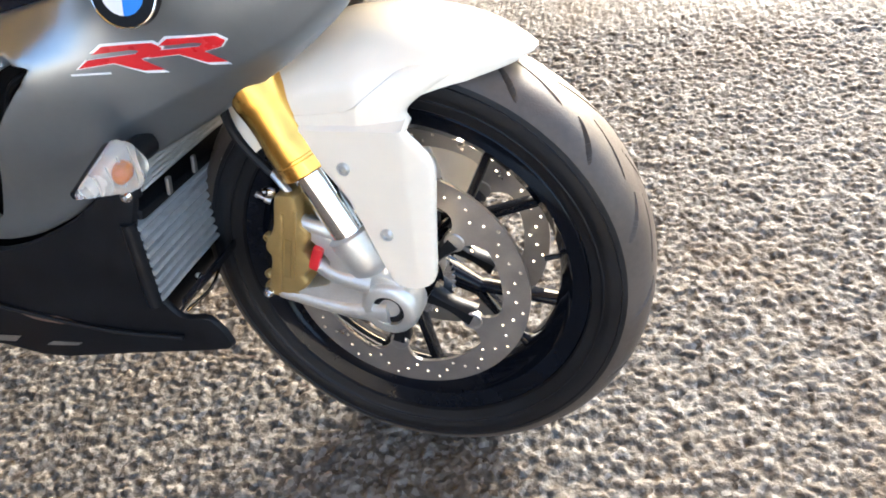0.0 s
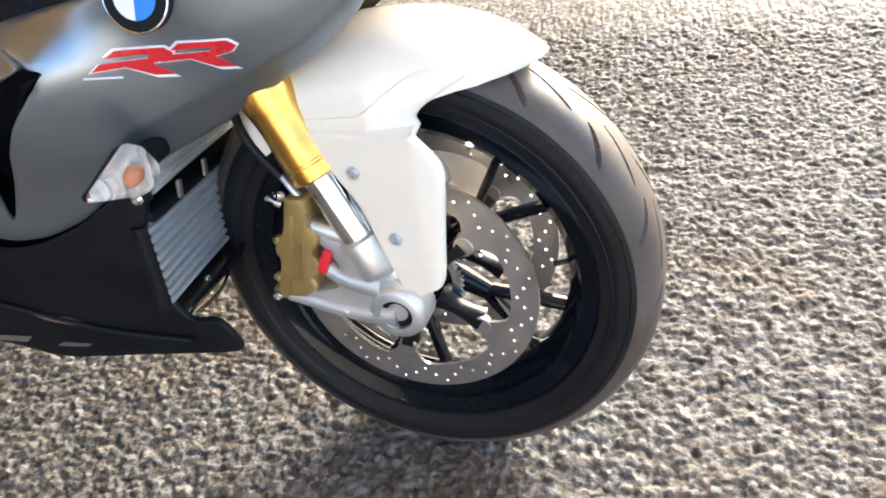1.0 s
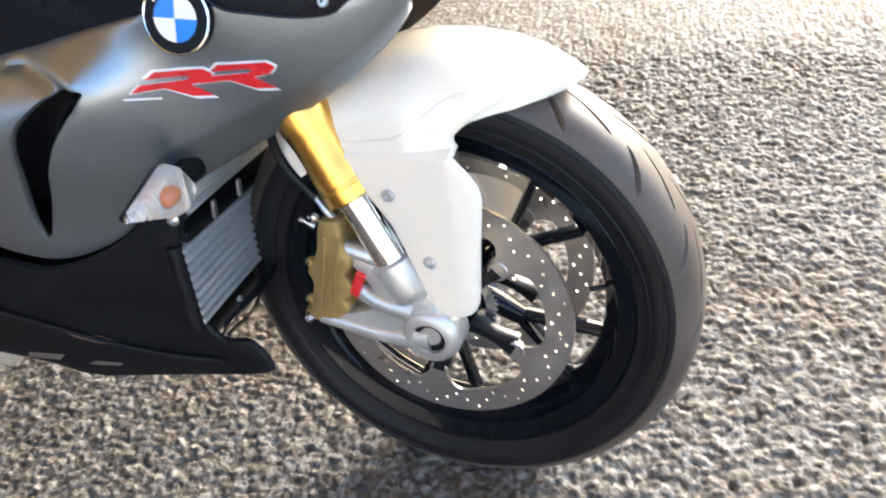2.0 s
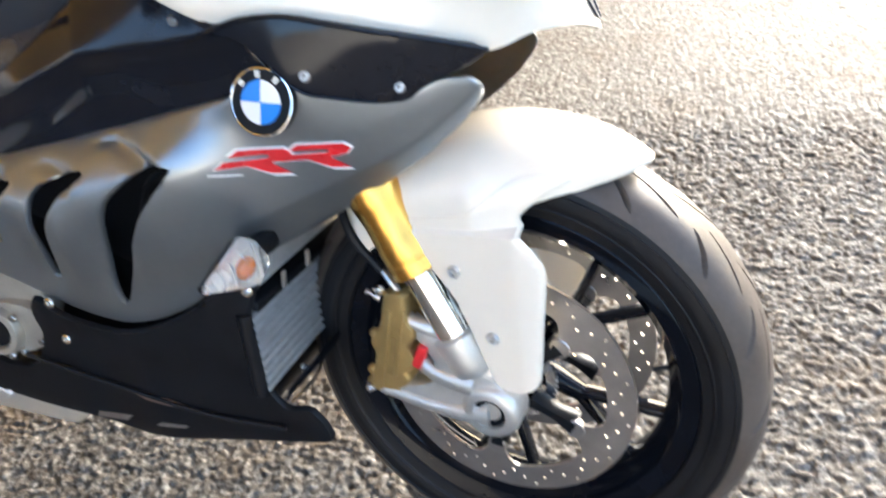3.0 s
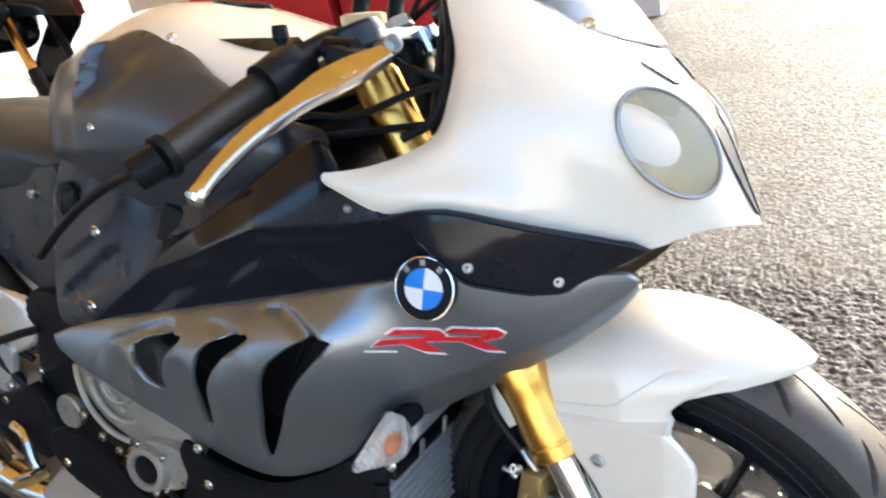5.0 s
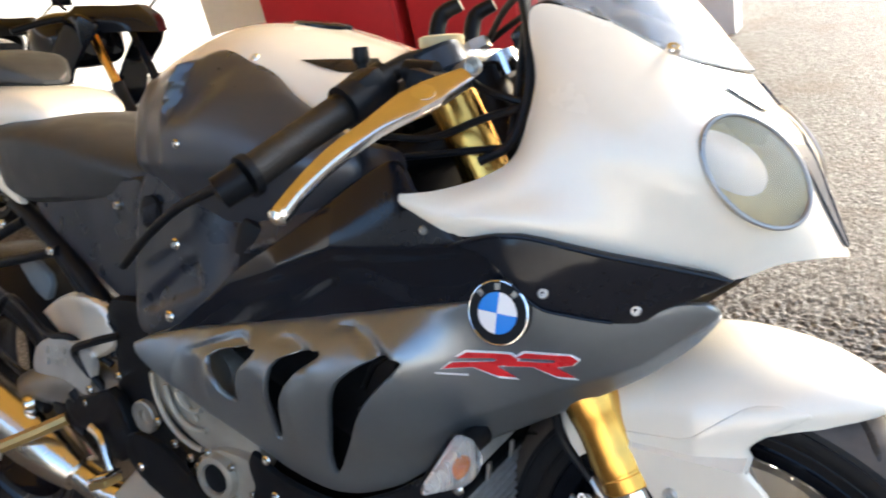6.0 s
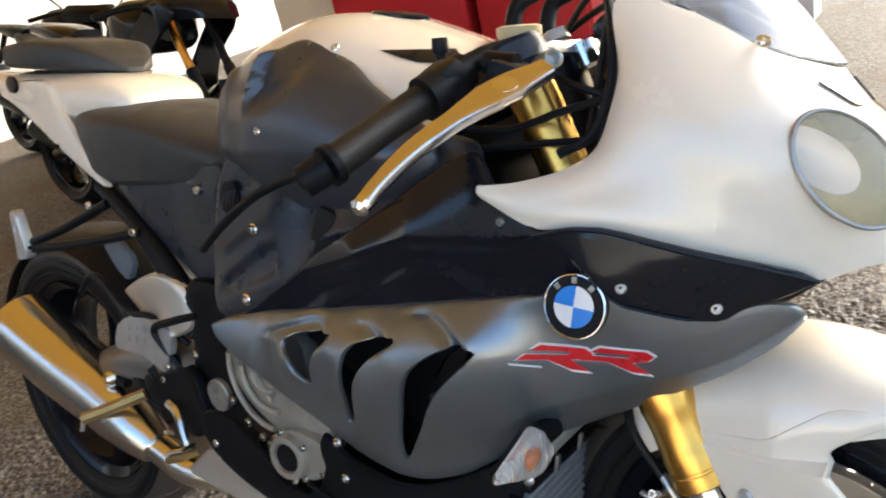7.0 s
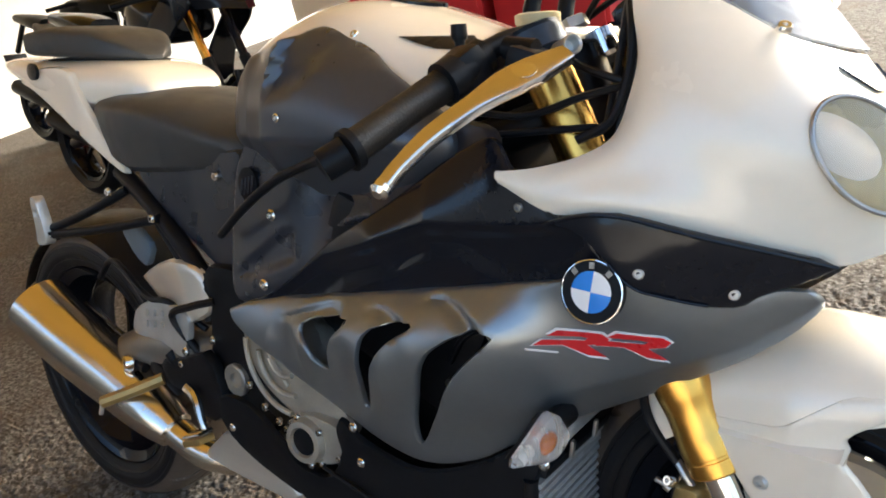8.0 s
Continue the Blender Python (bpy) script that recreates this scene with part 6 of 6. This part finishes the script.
def parked_bike(name, label, paint, fork_mat, m, naked=False):
    """A simpler motorcycle parked behind: wheels, fork, tank, seat, fairing, engine."""
    b = tagged(new(name), label, "motorcycle", "motorcycles parked behind")
    for wname, o, hw in (("front_wheel", Vector((0, 0, 0.30)), 0.06), ("rear_wheel", Vector((-1.42, 0, 0.31)), 0.085)):
        w = part(wname, turned([(-0.05, 0.03), (0.05, 0.03)], o, SIDE, 20), MATT, b)
        part("tyre", revolve([(-hw * 0.8, 0.226), (-hw, 0.255), (-hw * 0.7, o[2] - 0.02), (0, o[2]), (hw * 0.7, o[2] - 0.02), (hw, 0.255), (hw * 0.8, 0.226)], o, SIDE, 48), RUBBER, w)
        part("rim", rim(o, hw * 0.8, 0.222, 0.198, Matrix()), GLOSSRIM, w)
        for k in range(5):
            part("spoke", spoke(o, 2 * math.pi * k / 5, 0.03, 0.195, 0.022, 0, 0, Matrix()), GLOSSRIM, w)
    for s in (-1, 1):
        lo = Vector((0, s * 0.10, 0.30))
        part("fork_tube", along(lo, lo + AXIS, [(0.40, 0.018), (0.42, 0.020), (0.62, 0.020), (0.66, 0.018)]), fork_mat if s < 0 else BLACK, b, "gold fork leg" if s < 0 else "dark fork leg")
        part("fork_slider", along(lo, lo + AXIS, [(-0.02, 0.028), (0.20, 0.026), (0.41, 0.026)]), MATT, b)
        part("brake_disc", disc_plate(Vector((0, 0, 0.30)), s * 0.07, 0.155, 0.12, 20, 0.005, Matrix()), DISC, b, smooth=False)
        part("handlebar", tube([(-0.30, s * 0.10, 0.95), (-0.33, s * 0.22, 0.95), (-0.40, s * 0.36, 0.92)], 0.014, 10, 10), MATT, b)
        part("mirror", merged(tube([(-0.25, s * 0.2, 0.98), (-0.24, s * 0.32, 1.08)], 0.006, 8, 2), box((-0.24, s * 0.38, 1.10), (0.03, 0.14, 0.07), (0, 0, 0), 0.012)), BLACK, b)
        part("side_fairing", skin([(-0.10, 0.90), (-0.22, 0.98), (-0.40, 0.86), (-0.62, 0.62), (-0.60, 0.40), (-0.48, 0.32), (-0.42, 0.48), (-0.34, 0.72)] if not naked else [(-0.25, 0.75), (-0.45, 0.80), (-0.60, 0.62), (-0.45, 0.52)],
                                  lambda x, z: -0.20 + 0.35 * max(0, x + 0.2), (), 0.004, 0.03, 0.012, side=s), paint, b, "black fairing side")
        part("fender_stay", tube([(0.02, s * 0.085, 0.32), (0.0, s * 0.085, 0.62)], 0.012, 8, 2), MATT, b)
    guard = [[ring_angle(Vector((0, 0, 0.30)), 0.325 - 0.04 * abs(u) ** 3, a, 0.075 * u) for u in np.linspace(-1, 1, 7)] for a in np.radians(np.linspace(50, 150, 16))]
    part("front_fender", shell(guard, 0.004), paint, b)
    nose = patch([[(-0.30, -0.18, 0.90), (-0.17, -0.15, 0.88), (-0.02, -0.09, 0.87), (0.04, 0, 0.86)], [(-0.30, -0.19, 0.95), (-0.17, -0.16, 0.94), (-0.05, -0.10, 0.93), (0.0, 0, 0.92)], [(-0.28, -0.14, 1.00), (-0.18, -0.12, 0.99), (-0.10, -0.07, 0.98), (-0.07, 0, 0.98)]], 12, 14)
    full = [list(r) + [p * np.array((1, -1, 1)) for p in r[-2::-1]] for r in nose]
    part("nose_fairing", shell(full, 0.004), paint, b)
    part("fuel_tank", cushion([(-0.34, 0.10, 0.80, 0.90), (-0.42, 0.16, 0.76, 0.98), (-0.58, 0.17, 0.76, 1.00), (-0.72, 0.12, 0.78, 0.92), (-0.78, 0.08, 0.78, 0.84)]), paint, b)
    part("seat", cushion([(-0.76, 0.10, 0.76, 0.82), (-0.95, 0.15, 0.76, 0.84), (-1.12, 0.12, 0.80, 0.90), (-1.20, 0.08, 0.86, 0.90)]), SEATMAT, b)
    part("tail", cushion([(-1.08, 0.08, 0.82, 0.92), (-1.25, 0.10, 0.86, 0.96), (-1.50, 0.07, 0.93, 0.99)]), paint, b)
    part("tail_light", box((-1.53, 0, 0.955), (0.03, 0.10, 0.03), bevel=0.008), RED, b)
    part("engine", merged(box((-0.62, 0, 0.46), (0.40, 0.34, 0.30), (0, 12, 0), 0.04)), MATT, b)
    part("swingarm", merged(tube([(-0.92, -0.12, 0.42), (-1.42, -0.12, 0.31)], 0.03, 10, 2), tube([(-0.92, 0.12, 0.42), (-1.42, 0.12, 0.31)], 0.03, 10, 2)), MATT, b)
    part("silencer", tube([(-0.95, -0.16, 0.28), (-1.15, -0.18, 0.36), (-1.42, -0.19, 0.46)], 0.05, 18, 12, (0.03, 0.05, 0.055)), MATT, b)
    part("plate_holder", merged(tube([(-1.50, 0, 0.92), (-1.70, 0, 0.72)], 0.02, 8, 2), box((-1.74, 0, 0.64), (0.01, 0.18, 0.14), (0, -20, 0), 0.004)), MATT, b)
    part("side_stand", tube([(-0.7, 0.12, 0.3), (-0.72, 0.24, 0.07)], 0.012, 8, 2), MATT, b)
    b.matrix_basis = m
    return b


parked_bike("parked_motorcycle", "black sport motorcycle with gold fork parked behind", BLACK, GOLD, pose(-2.52, 1.40, 0, -11, 0, 0))
parked_bike("naked_motorcycle", "dark motorcycle parked farther back on the paving", MATT, MATT, pose(-4.6, 2.2, 0, -11, 0, 0), naked=True)
